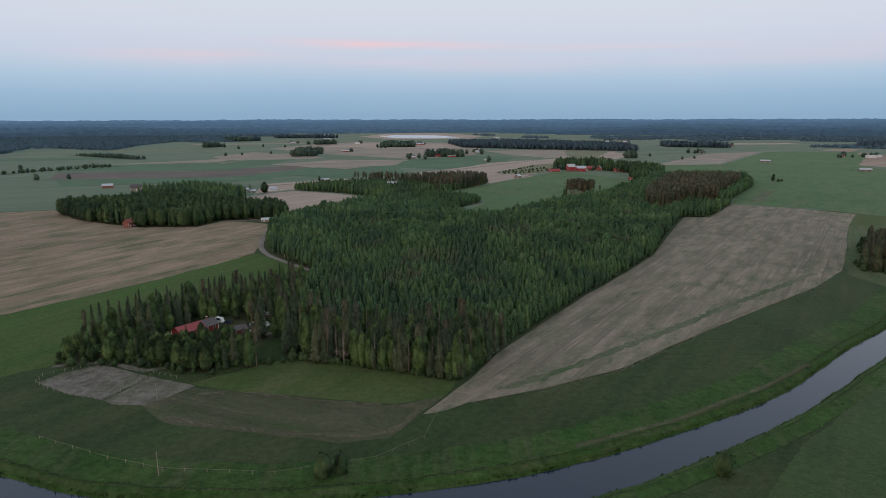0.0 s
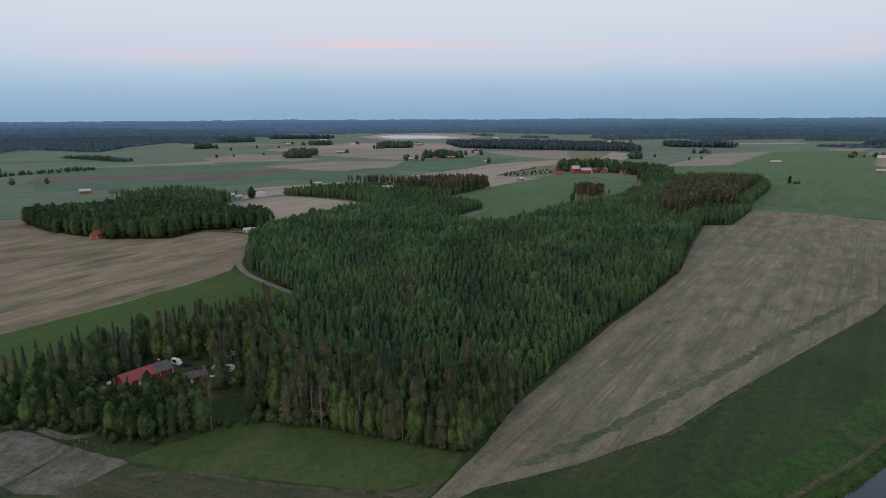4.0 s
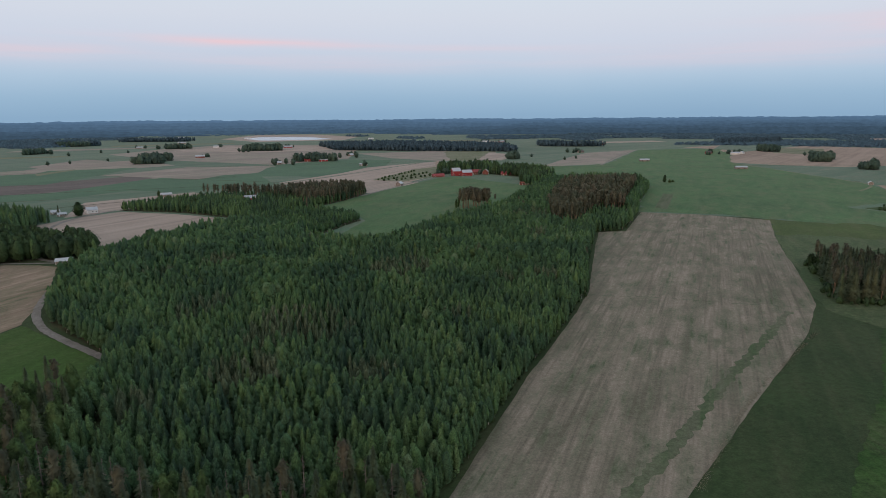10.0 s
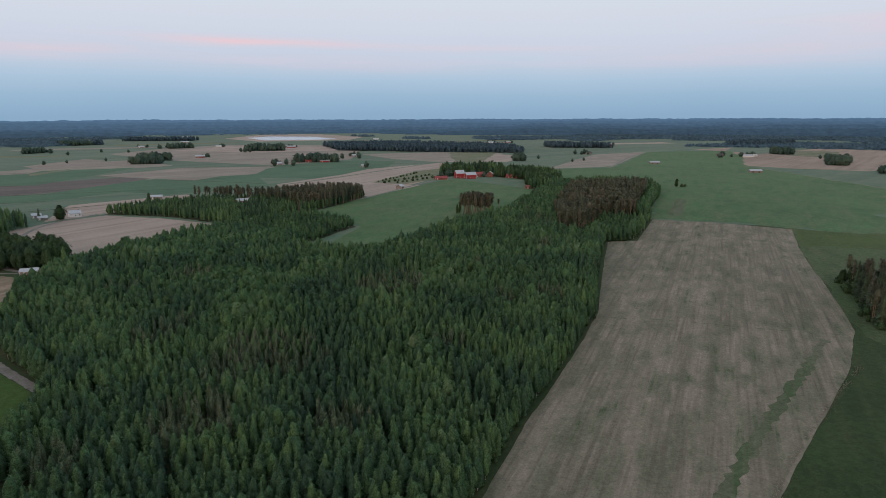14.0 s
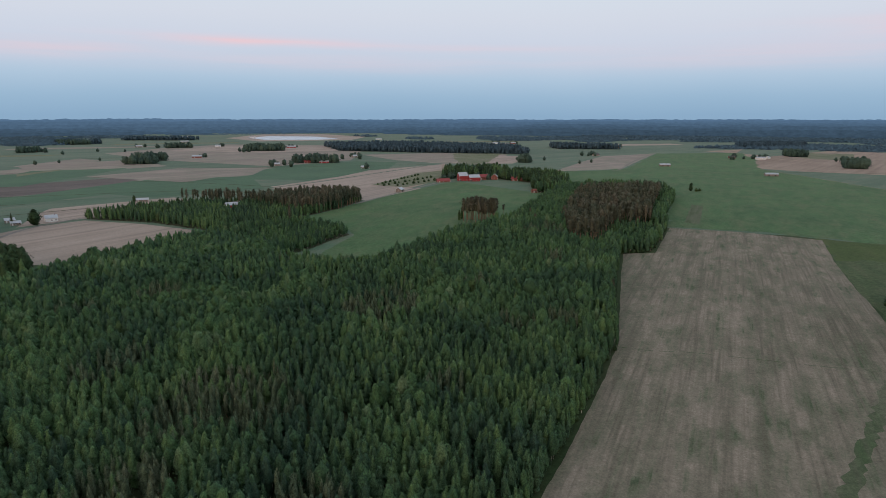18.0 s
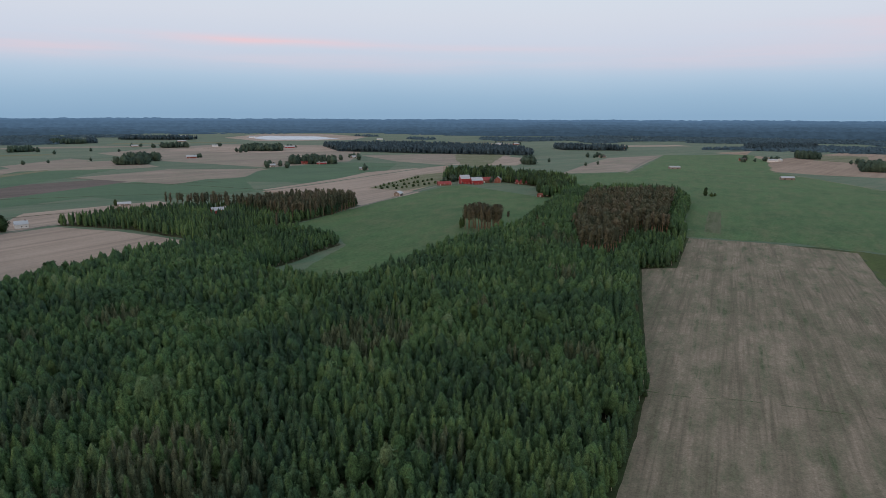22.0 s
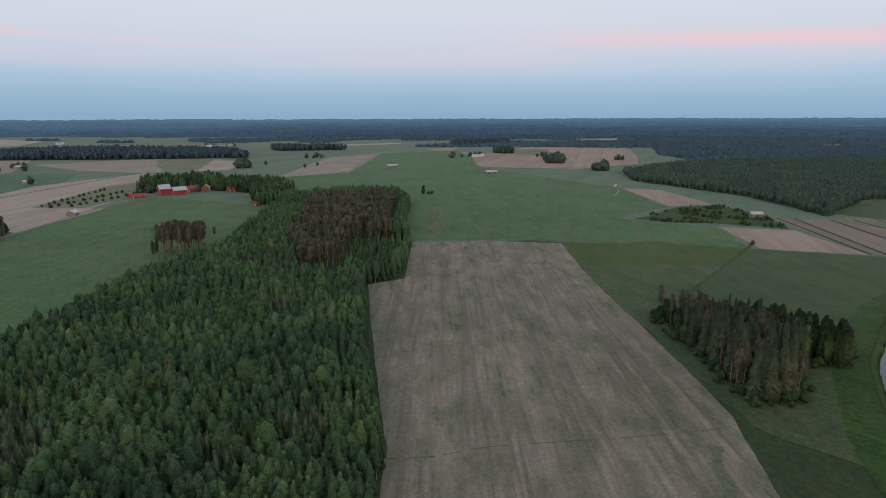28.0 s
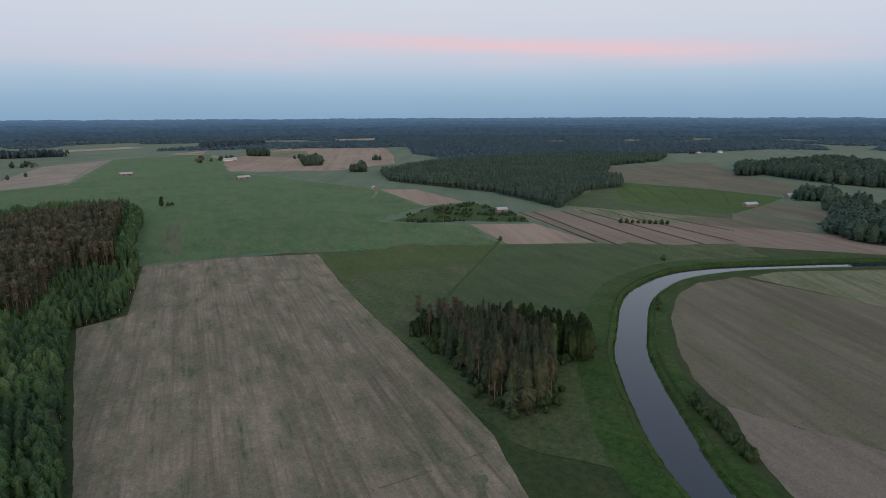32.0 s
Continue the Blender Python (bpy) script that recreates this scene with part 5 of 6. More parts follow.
for k, (poly, gap) in enumerate(FAR_WOODS):
    patch("far_wood_floor", poly, M_BANK if k == 15 else M_FARFLOOR, "rough grass under scrub" if k == 15 else "dark haze-tinted floor of a distant wood", 12 if gap < 12 else 30, 4 if gap < 12 else 8, "forest floor")
    low = k == 15
    p = scatter(poly, 6.4 if k == 0 else gap * (.8 if low or gap < 11 else .75), 200 + k, .6 if low else .46)
    if low:
        p = p[np.array([noise.noise(Vector((x * .05, y * .05, 2))) for x, y in p]) > .02]
        plant("scrub", "low willow scrub in the meadow", "scrub", p, rngT.uniform(1.2, 4.0, len(p)), BUSHES, [M_BUSH, M_BARK], 300 + k, 1.0)
        continue
    if gap <= 12 and len(poly) <= 6:
        mid_x, mid_y = np.mean(poly, 0)
        half_x, half_y = np.ptp(poly, 0) / 2 + 4
        ring = ((p[:, 0] - mid_x) / half_x) ** 2 + ((p[:, 1] - mid_y) / half_y) ** 2
        p = p[ring < 1 + .9 * wave(p, .045, 17)]
    bumpy = 3.5 * np.array([noise.noise(Vector((x * .02, y * .02, 7))) for x, y in p])
    tall = rngT.uniform(9, 21, len(p)) + bumpy if gap < 12 else rngT.uniform(13, 21, len(p)) + bumpy
    if k in (13, 14):
        tall = tall * .42
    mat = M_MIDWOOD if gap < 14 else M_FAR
    if k == 0:
        plant("far_copse", "dense leafy wood in the valley", "wood", p, rngT.uniform(8, 13.5, len(p)) + bumpy, CLUMP_SPRUCES, [mat, M_BARK], 300 + k, 2.1)
    elif gap < 16:
        b = rngT.rand(len(p)) < (.88 if gap <= 12 else .6)
        plant("far_copse", "copse of leafy trees among the fields", "copse", p[b], tall[b], FAR_BIRCHES, [mat, M_BARK], 300 + k, 1.45 if gap <= 10 else 1.3)
        plant("far_copse", "copse of dark spruces among the fields", "copse", p[~b], tall[~b], CLUMP_SPRUCES, [mat, M_BARK], 340 + k, 1.35)
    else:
        plant("far_wood", "distant dark wood tinted with blue haze", "wood", p, tall * .68, CLUMPS, [mat, M_BARK], 300 + k, 1.3)

# the ring of woods towards the horizon, with clearings
rngF = np.random.RandomState(77)
n = 26000
a = np.radians(rngF.uniform(-48, 108, n))
d = np.sqrt(rngF.uniform(2350 ** 2, 3480 ** 2, n))
far = np.stack([np.sin(a) * d, np.cos(a) * d], -1)
wood = np.array([noise.noise(Vector((x * .0011, y * .0016, 3.1))) + .5 * noise.noise(Vector((x * .004, y * .005, 9))) for x, y in far])
az = np.degrees(a)
open_land = np.interp(az, [-48, -22, -12, 5, 20, 32, 45, 108], [-.4, .05, .35, .25, .1, -.15, -.35, -.45])
open_land = open_land - (d - 2350) / 2050 * 0.75 + .25
keep = wood > open_land
for poly in CLEARINGS:
    keep &= ~inside(poly, far)
far = far[keep]
plant("horizon_wood", "endless dark woods towards the horizon, tinted with blue haze", "wood", far, rngF.uniform(8, 12.5, len(far)), CLUMPS, [M_FAR, M_BARK], 78, 2.2)


def backdrop(radius, sight, seed, rough, gap):
    """A line of woods at the edge of the plain; sight: how far below eye level it tops out, per metre; gap: where it sinks away over open land."""
    v, f = [], []
    n = 2400
    height = 100 - sight * radius
    for k in range(n + 1):
        a = 2 * math.pi * k / n
        c = Vector((math.cos(a), math.sin(a), 0))
        az = math.degrees(a)
        az = az - 360 if az > 180 else az
        s0 = Vector((0, 0, seed))
        h = height + rough * noise.noise(c * 6 + s0) + 3.5 * noise.noise(c * 40 + s0) + 3.5 * noise.noise(c * 190 + s0) + 3.0 * noise.noise(c * 900 + s0)
        h += 16 * max(0.0, min(1.0, (az - 15) / 60)) * (1 if az < 130 else 0) * radius / 4500
        if gap:
            h -= gap * max(0.0, 1 - abs(az + 4) / 22) ** .5 + gap * .55 * max(0.0, noise.noise(c * 11 + Vector((3, 0, seed))) * 2)
        v += [(radius * math.sin(a), radius * math.cos(a), -6), (radius * math.sin(a), radius * math.cos(a), max(h, -5))]
        if k:
            f.append((2 * k - 2, 2 * k - 1, 2 * k + 1, 2 * k))
    # Haze is mixed into the emitted colour: farther ridges glow bluer and brighter
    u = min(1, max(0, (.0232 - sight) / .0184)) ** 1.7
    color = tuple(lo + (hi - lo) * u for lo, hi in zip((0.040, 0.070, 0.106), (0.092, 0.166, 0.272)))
    m = bpy.data.materials.new("hazy_woods")
    m.use_nodes = True
    nt = m.node_tree
    nt.nodes.clear()
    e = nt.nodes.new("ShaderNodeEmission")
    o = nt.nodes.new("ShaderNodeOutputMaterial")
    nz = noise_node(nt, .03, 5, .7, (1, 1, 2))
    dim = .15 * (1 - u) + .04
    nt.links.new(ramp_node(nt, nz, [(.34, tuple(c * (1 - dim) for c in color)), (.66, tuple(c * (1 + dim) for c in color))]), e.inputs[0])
    nt.links.new(e.outputs[0], o.inputs[0])
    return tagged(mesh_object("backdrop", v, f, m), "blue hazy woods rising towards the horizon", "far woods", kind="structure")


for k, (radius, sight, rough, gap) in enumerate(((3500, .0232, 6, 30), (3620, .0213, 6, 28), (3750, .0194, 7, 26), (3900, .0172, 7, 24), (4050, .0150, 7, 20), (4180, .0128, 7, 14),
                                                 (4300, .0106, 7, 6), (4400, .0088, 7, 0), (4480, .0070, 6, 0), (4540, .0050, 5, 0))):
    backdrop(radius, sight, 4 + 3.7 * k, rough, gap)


# ---------------------------------------------------------------- buildings
def box_mesh(bm, x0, x1, y0, y1, z0, z1):
    vs = [bm.verts.new(c) for c in ((x0, y0, z0), (x1, y0, z0), (x1, y1, z0), (x0, y1, z0), (x0, y0, z1), (x1, y0, z1), (x1, y1, z1), (x0, y1, z1))]
    for q in ((0, 3, 2, 1), (4, 5, 6, 7), (0, 1, 5, 4), (1, 2, 6, 5), (2, 3, 7, 6), (3, 0, 4, 7)):
        bm.faces.new([vs[i] for i in q])


def part(name, bm, mat, parent, label=""):
    me = bpy.data.meshes.new(name)
    bm.normal_update()
    bm.to_mesh(me)
    bm.free()
    me.materials.append(mat)
    ob = new(name, me)
    ob.parent = parent
    if label:
        tagged(ob, label)
    return ob


def box_part(name, dims, mat, parent, label=""):
    bm = bmesh.new()
    box_mesh(bm, *dims)
    return part(name, bm, mat, parent, label)


def root_at(name, x, y, bearing, z=0.1):
    r = new(name)
    r.matrix_world = Matrix.Translation((x, y, z)) @ Matrix.Rotation(radians(90 - bearing), 4, "Z")
    r.empty_display_size = 1
    return r


def roof_slab(name, x0, x1, half, eave, ridge, side, mat, parent, label="", over=0.5):
    """One slope of a gabled roof, a slab with thickness."""
    bm = bmesh.new()
    run = half + over
    drop = (ridge - eave) / half * run
    t = 0.16
    pts = [(0, ridge + .05), (side * run, ridge + .05 - drop), (side * run, ridge + .05 - drop + t), (0, ridge + .05 + t)]
    a = [bm.verts.new((x0, y, z)) for y, z in pts]
    b = [bm.verts.new((x1, y, z)) for y, z in pts]
    faces = [(a[0], a[1], a[2], a[3]), (b[3], b[2], b[1], b[0])] + [(a[i], b[i], b[(i + 1) % 4], a[(i + 1) % 4]) for i in range(4)]
    for f in faces:
        bm.faces.new(f)
    bmesh.ops.recalc_face_normals(bm, faces=bm.faces)
    return part(name, bm, mat, parent, label)


def building(name, label, category, x, y, bearing, L, W, eave, ridge, wall, roof, roof_end=None, doors=1, windows=2, chimney=False, trim=M_WHITE, big_door=False, group=""):
    root = root_at(name, x, y, bearing)
    h, w = L / 2, W / 2
    bm = bmesh.new()
    prof = [(-w, -0.3), (w, -0.3), (w, eave), (0, ridge), (-w, eave)]
    a = [bm.verts.new((-h, yy, z)) for yy, z in prof]
    b = [bm.verts.new((h, yy, z)) for yy, z in prof]
    bm.faces.new(a[::-1])
    bm.faces.new(b)
    for i in range(5):
        bm.faces.new((a[i], a[(i + 1) % 5], b[(i + 1) % 5], b[i]))
    bmesh.ops.recalc_face_normals(bm, faces=bm.faces)
    part("wall", bm, wall, root)
    cut = h + .5 if roof_end is None else h * 0.32
    for side in (-1, 1):
        roof_slab("roof", -h - .5, cut, w, eave, ridge, side, roof, root)
        if roof_end is not None:
            roof_slab("roof", cut + .02, h + .5, w, eave, ridge - .05, side, roof_end, root, "weathered dark grey roof")
    for sx in (-1, 1):
        for sy in (-1, 1):
            x0, y0 = sx * h, sy * w
            box_part("corner_board", (x0 - .1, x0 + .1, y0 - .1, y0 + .1, -.1, eave - .02), trim, root, "white corner board" if trim is M_WHITE else "")
    n = windows + doors
    for k in range(n):
        cx = -h + L * (k + .5) / n
        for sy in (-1, 1):
            y0 = sy * w
            lo, hi = sorted((y0 - .03 * sy, y0 + .06 * sy))
            if k < doors:
                if sy > 0 and L < 12:
                    continue
                ww, hh = (2.6, min(2.6, eave - .3)) if big_door else (1.0, min(2.1, eave - .2))
                d = box_part("door", (cx - ww / 2, cx + ww / 2, lo, hi, 0, hh), M_DARKROOF if big_door else trim, root, "dark wide barn door" if big_door else "plain door")
                box_part("door_frame", (cx - ww / 2 - .12, cx + ww / 2 + .12, min(lo, y0), max(lo, y0) + .02, hh + .02, hh + .16), trim, d)
            else:
                fr = box_part("window", (cx - .6, cx + .6, lo, hi, .95, min(2.1, eave - .25)), trim, root, "white window frame")
                lo2, hi2 = sorted((y0, y0 + .08 * sy))
                box_part("pane", (cx - .48, cx + .48, lo2, hi2, 1.07, min(1.98, eave - .37)), M_PANE, fr, "dark glass pane")
    for sx in (-1, 1):
        x0 = sx * h
        lo, hi = sorted((x0 - .02 * sx, x0 + .06 * sx))
        fr = box_part("window", (lo, hi, -.5, .5, eave * .45, eave * .45 + 1.0), trim, root, "white gable window frame")
        lo2, hi2 = sorted((x0, x0 + .08 * sx))
        box_part("pane", (lo2, hi2, -.4, .4, eave * .45 + .1, eave * .45 + .9), M_PANE, fr, "dark glass pane")
    if chimney:
        c = box_part("chimney", (h * .62, h * .62 + .7, -.35, .35, ridge - .8, ridge + 1.1), M_BRICK, root, "red brick chimney")
        box_part("chimney_cap", (h * .62 - .08, h * .62 + .78, -.43, .43, ridge + 1.1, ridge + 1.22), M_GREYROOF, c)
    return tagged(root, label, category, group)


# the yard in the wood
building("stable", "long red wooden stable with red sheet roof, dark at one end", "stable", -117.3, 276.5, 37, 19, 8.4, 2.7, 4.9, M_REDWOOD, M_REDROOF, M_DARKROOF, 2, 3, True)
building("shed", "small brick-red shed with dark roof in the yard", "shed", -97, 275.5, 55, 7.5, 5.2, 2.3, 3.7, M_BRICK, M_DARKROOF, None, 1, 1)
building("cabin", "small red cabin with grey-green roof among the spruces", "cabin", -91, 297, 30, 5.5, 4.5, 2.4, 3.9, M_REDWOOD, M_GREYROOF, None, 1, 1)
# houses in and round the western wood
building("cottage", "brick-red wooden cottage at the wood's edge", "cottage", -291, 562, 15, 8, 6.5, 4.2, 7.2, M_BRICK, M_BRICK, None, 1, 1, True)
building("hut", "low grey hut with pale tin roof beside the road", "hut", -171, 590, 80, 10, 6, 2.3, 3.8, M_GREYWOOD, M_GREYROOF, None, 1, 1)
building("barn", "brick-red barn with pale tin roof in the fields", "barn", -480, 880, 70, 14, 8, 3.4, 6, M_BRICK, M_GREYROOF, None, 1, 0, big_door=True)
building("barn", "weathered barn roof behind the leafy wood", "barn", -425, 850, 60, 14, 8, 4.5, 8, M_GREYWOOD, M_DARKROOF, None, 1, 0)
building("house", "white house with bluish tin roof by the gravel road", "house", -233, 842, 60, 10, 8, 3.6, 6.2, M_WHITE, M_GREYROOF, None, 1, 2, True)
building("shed", "bluish grey shed beside the white house", "shed", -256, 824, 60, 8, 6, 2.4, 4, M_GREYWOOD, M_GREYROOF)
building("shed", "grey shed beside the white house", "shed", -268, 840, 60, 8, 6, 2.6, 4.4, M_GREYWOOD, M_GREYROOF)
building("house", "bright red house with pale tin roof among spruces", "house", -75, 907, 65, 16, 9, 3.4, 6, M_BRIGHTRED, M_GREYROOF, None, 1, 3, True)
building("shed", "grey field shed with pale roof under a tree", "shed", -186, 972, 75, 13, 6.5, 2.8, 4.6, M_GREYWOOD, M_GREYROOF)
# the red farm
building("long_shed", "low brick-red shed with red roof on the farm", "shed", 204, 1134, 85, 20, 9, 2.6, 5.4, M_BRICK, M_REDROOF)
building("cow_barn", "tall bright red barn with pale tin roof", "barn", 238, 1150, 85, 14, 12, 8, 13, M_BRIGHTRED, M_GREYROOF, None, 1, 2, big_door=True)
building("cow_barn", "bright red barn wing with pale tin roof", "barn", 254.5, 1142, 85, 17, 12, 6, 10, M_BRIGHTRED, M_GREYROOF, None, 1, 3, big_door=True)
building("farmhouse", "brick-red farmhouse with red roof", "farmhouse", 277, 1165, 85, 16, 10, 4.2, 8, M_BRICK, M_REDROOF, None, 1, 3, True)
building("farmhouse", "house with pale blue tin roof on the red farm", "farmhouse", 294, 1163, 20, 15, 10, 4.5, 9, M_BRICK, M_GREYROOF, None, 1, 3, True)
building("long_shed", "brick-red outbuilding with red roof on the farm", "shed", 326, 1135, 95, 24, 9, 3, 6.2, M_BRICK, M_REDROOF, None, 2, 2)
building("hut", "small brick-red hut by the meadow", "hut", 300, 983, 70, 6.5, 5.5, 2.8, 4.8, M_BRICK, M_BRICK)
building("barn", "small grey barn with pale tin roof by the road", "barn", 124, 1022, 30, 11, 8, 3.2, 5.6, M_GREYWOOD, M_GREYROOF, None, 1, 0, big_door=True)
building("barn", "grey hay barn with pale roof in the green field", "barn", 101, 1412, 80, 15, 7, 3, 5, M_GREYWOOD, M_GREYROOF)
# hay barns in the meadow
for bx, by, bb in ((708, 1362, 100), (778, 1138, 105)):
    building("hay_barn", "long weathered hay barn with pale tin roof in the meadow", "barn", bx, by, bb, 21, 8, 3.4, 5.6, M_GREYWOOD, M_GREYROOF, None, 2, 0, trim=M_GREYWOOD, big_door=True, group="hay barns in the meadow")
building("hay_barn", "small pale hay barn beside the willow scrub", "barn", 689, 612, 125, 12, 6.5, 3.2, 5.2, M_GREYWOOD, M_GREYROOF, None, 1, 0, trim=M_GREYWOOD, big_door=True, group="hay barns in the meadow")
building("shed", "small grey shed at the corner of a clay field", "shed", 780, 862, 40, 9, 6, 2.8, 4.6, M_GREYWOOD, M_GREYROOF)
building("hay_barn", "low barn with blue-grey tin roof among green fields", "barn", 880, 391, 130, 16, 8, 3, 5, M_GREYWOOD, M_GREYROOF, None, 1, 0, trim=M_GREYWOOD)
building("house", "pale house with tin roof at a wood's edge", "house", 990, 358, 120, 14, 8, 3.2, 6, M_GREYWOOD, M_GREYROOF, None, 1, 2)
building("house", "red house with white trim by the copse", "house", 1012, 326, 40, 11, 8, 4.4, 7.6, M_BRIGHTRED, M_DARKROOF, None, 1, 2, True)
building("barn", "large grey barn before the eastern wood", "barn", 1290, 262, 120, 24, 12, 4.5, 8, M_GREYWOOD, M_GREYROOF, None, 2, 0)
# far farms
FAR_BUILDINGS = [(-279, 1778, 80, M_BRICK, M_GREYROOF, 22), (-73, 1497, 80, M_GREYWOOD, M_GREYROOF, 13), (-9, 1566, 80, M_BRICK, M_REDROOF, 22), (22, 1561, 85, M_BRIGHTRED, M_GREYROOF, 20),
                 (95, 1735, 60, M_GREYWOOD, M_GREYROOF, 11), (-82, 2238, 80, M_BRIGHTRED, M_GREYROOF, 28), (711, 1702, 70, M_GREYWOOD, M_DARKROOF, 16), (1045, 1515, 100, M_WHITE, M_GREYROOF, 22),
                 (1000, 1560, 100, M_BRICK, M_DARKROOF, 14), (1075, 1530, 60, M_WHITE, M_GREYROOF, 12), (1108, 1296, 60, M_WHITE, M_GREYROOF, 9), (1240, 1420, 60, M_GREYWOOD, M_DARKROOF, 12),
                 (-760, 2090, 70, M_BRICK, M_GREYROOF, 16), (-320, 2330, 80, M_WHITE, M_GREYROOF, 18), (-560, 2330, 80, M_GREYWOOD, M_GREYROOF, 18), (-500, 2700, 80, M_GREYWOOD, M_GREYROOF, 30),
                 (640, 2420, 70, M_WHITE, M_GREYROOF, 26), (700, 2400, 70, M_BRICK, M_GREYROOF, 22), (930, 2060, 80, M_WHITE, M_GREYROOF, 16), (960, 2090, 80, M_BRICK, M_REDROOF, 18),
                 (-880, 2700, 80, M_WHITE, M_GREYROOF, 20), (-700, 3050, 80, M_WHITE, M_GREYROOF, 24), (-620, 3300, 80, M_WHITE, M_GREYROOF, 40), (-300, 3150, 80, M_WHITE, M_GREYROOF, 26),
                 (250, 2900, 80, M_WHITE, M_GREYROOF, 24), (420, 3000, 80, M_BRICK, M_GREYROOF, 24), (2050, 1080, 120, M_WHITE, M_GREYROOF, 30), (1900, 640, 120, M_GREYWOOD, M_GREYROOF, 14), (1990, 600, 120, M_WHITE, M_GREYROOF, 11)]
for fx, fy, fb, fw, fr, fl in FAR_BUILDINGS:
    tone = {M_BRICK.name: "brick-red", M_GREYWOOD.name: "grey", M_BRIGHTRED.name: "bright red", M_WHITE.name: "white"}[fw.name]
    building("farm_building", f"{tone} farm building far off in the plain", "farm building", fx, fy, fb, fl, 9, 3.6, 6.4, fw, fr, None, 1, 1, group="far farm buildings")
    for k in range(4):
        a = rngT.uniform(0, 6.28)
        if fy < 2600:
            tree("garden", fx + 8 + 14 * math.cos(a) + rngT.uniform(-4, 4) - 4, fy + 16 + 7 * math.sin(a), rngT.uniform(8, 13), 1.7, "leafy garden tree beside a far farm")


# ---------------------------------------------------------------- vehicles and yard clutter
def car(name, label, x, y, bearing, mat, L=4.3, W=1.75, H=1.45, van=False):
    root = root_at(name, x, y, bearing, 0.2)
    bm = bmesh.new()
    if van:
        prof = [(-L / 2, .35), (L / 2, .35), (L / 2, 1.1), (L / 2 - .5, 1.25), (L / 2 - 1.1, H), (-L / 2, H)]
    else:
        prof = [(-L / 2, .3), (L / 2, .3), (L / 2, .75), (L / 2 - 1.1, .92), (L / 2 - 1.8, H), (-L / 2 + .8, H), (-L / 2 + .1, .95), (-L / 2, .8)]
    a = [bm.verts.new((u, -W / 2 * (.86 if z > 1.2 else 1), z)) for u, z in prof]
    b = [bm.verts.new((u, W / 2 * (.86 if z > 1.2 else 1), z)) for u, z in prof]
    bm.faces.new(a)
    bm.faces.new(b[::-1])
    for i in range(len(prof)):
        j = (i + 1) % len(prof)
        bm.faces.new((a[j], a[i], b[i], b[j]))
    bmesh.ops.recalc_face_normals(bm, faces=bm.faces)
    bmesh.ops.bevel(bm, geom=list(bm.edges), offset=.06, segments=1, affect="EDGES")
    part("body", bm, mat, root)
    for sy in (-1, 1):
        y0 = sy * W / 2 * .95
        box_part("side_window", (-L / 2 + .9, L / 2 - 1.6, min(y0, y0 * .99), max(y0, y0 * .99) + .01, 1.0, H - .12), M_PANE, root, "dark side window")
    box_part("windscreen", (L / 2 - 1.62, L / 2 - 1.45, -W * .38, W * .38, .98, H - .15), M_PANE, root, "dark windscreen")
    for sx in (-1, 1):
        for sy in (-1, 1):
            bm = bmesh.new()
            bmesh.ops.create_cone(bm, cap_ends=True, segments=12, radius1=.32, radius2=.32, depth=.2, matrix=Matrix.Translation((sx * L * .31, sy * (W / 2 - .06), .32)) @ Matrix.Rotation(math.pi / 2, 4, "X"))
            wh = part("wheel", bm, M_TYRE, root, "black tyre")
            bm = bmesh.new()
            bmesh.ops.create_cone(bm, cap_ends=True, segments=10, radius1=.18, radius2=.18, depth=.22, matrix=Matrix.Translation((sx * L * .31, sy * (W / 2 - .06), .32)) @ Matrix.Rotation(math.pi / 2, 4, "X"))
            part("rim", bm, M_GREYROOF, wh, "grey rim")
    return tagged(root, label, "van" if van else "car", "vehicles in the yard")


car("van", "white box van parked behind the red stable", -110.5, 290.5, 120, M_WHITE, 5.0, 2.0, 2.5, True)
car("car", "dark blue car parked beside the white van", -106, 289, 70, M_CARPAINT)
car("car", "dark car parked in the yard clearing", -97, 284.5, 160, M_CARPAINT)
car("car", "old grey-blue car among the yard trees", -92.5, 286, 40, plain_material("grey_blue_paint", (.16, .2, .25), .35))
car("trailer_van", "pale old van under the spruces", -86.5, 285, 110, plain_material("pale_paint", (.45, .47, .47), .4), 4.6, 1.9, 2.0, True)


def bale(x, y, r=.6, label="white plastic-wrapped round bale lying on the grass"):
    root = root_at("round_bale", x, y, rngT.uniform(0, 180), .1)
    bm = bmesh.new()
    bmesh.ops.create_cone(bm, cap_ends=True, segments=14, radius1=r, radius2=r, depth=1.2, matrix=Matrix.Translation((0, 0, r)) @ Matrix.Rotation(math.pi / 2, 4, "X"))
    bmesh.ops.bevel(bm, geom=list(bm.edges), offset=.08, segments=1, affect="EDGES")
    part("wrap", bm, M_WHITE, root)
    return tagged(root, label, "bale", "round bales")


bale(-152, 289, .75)
bale(-128.5, 271.5, .6)
bale(-159.5, 303, .5)
bale(-149.5, 301, .6)


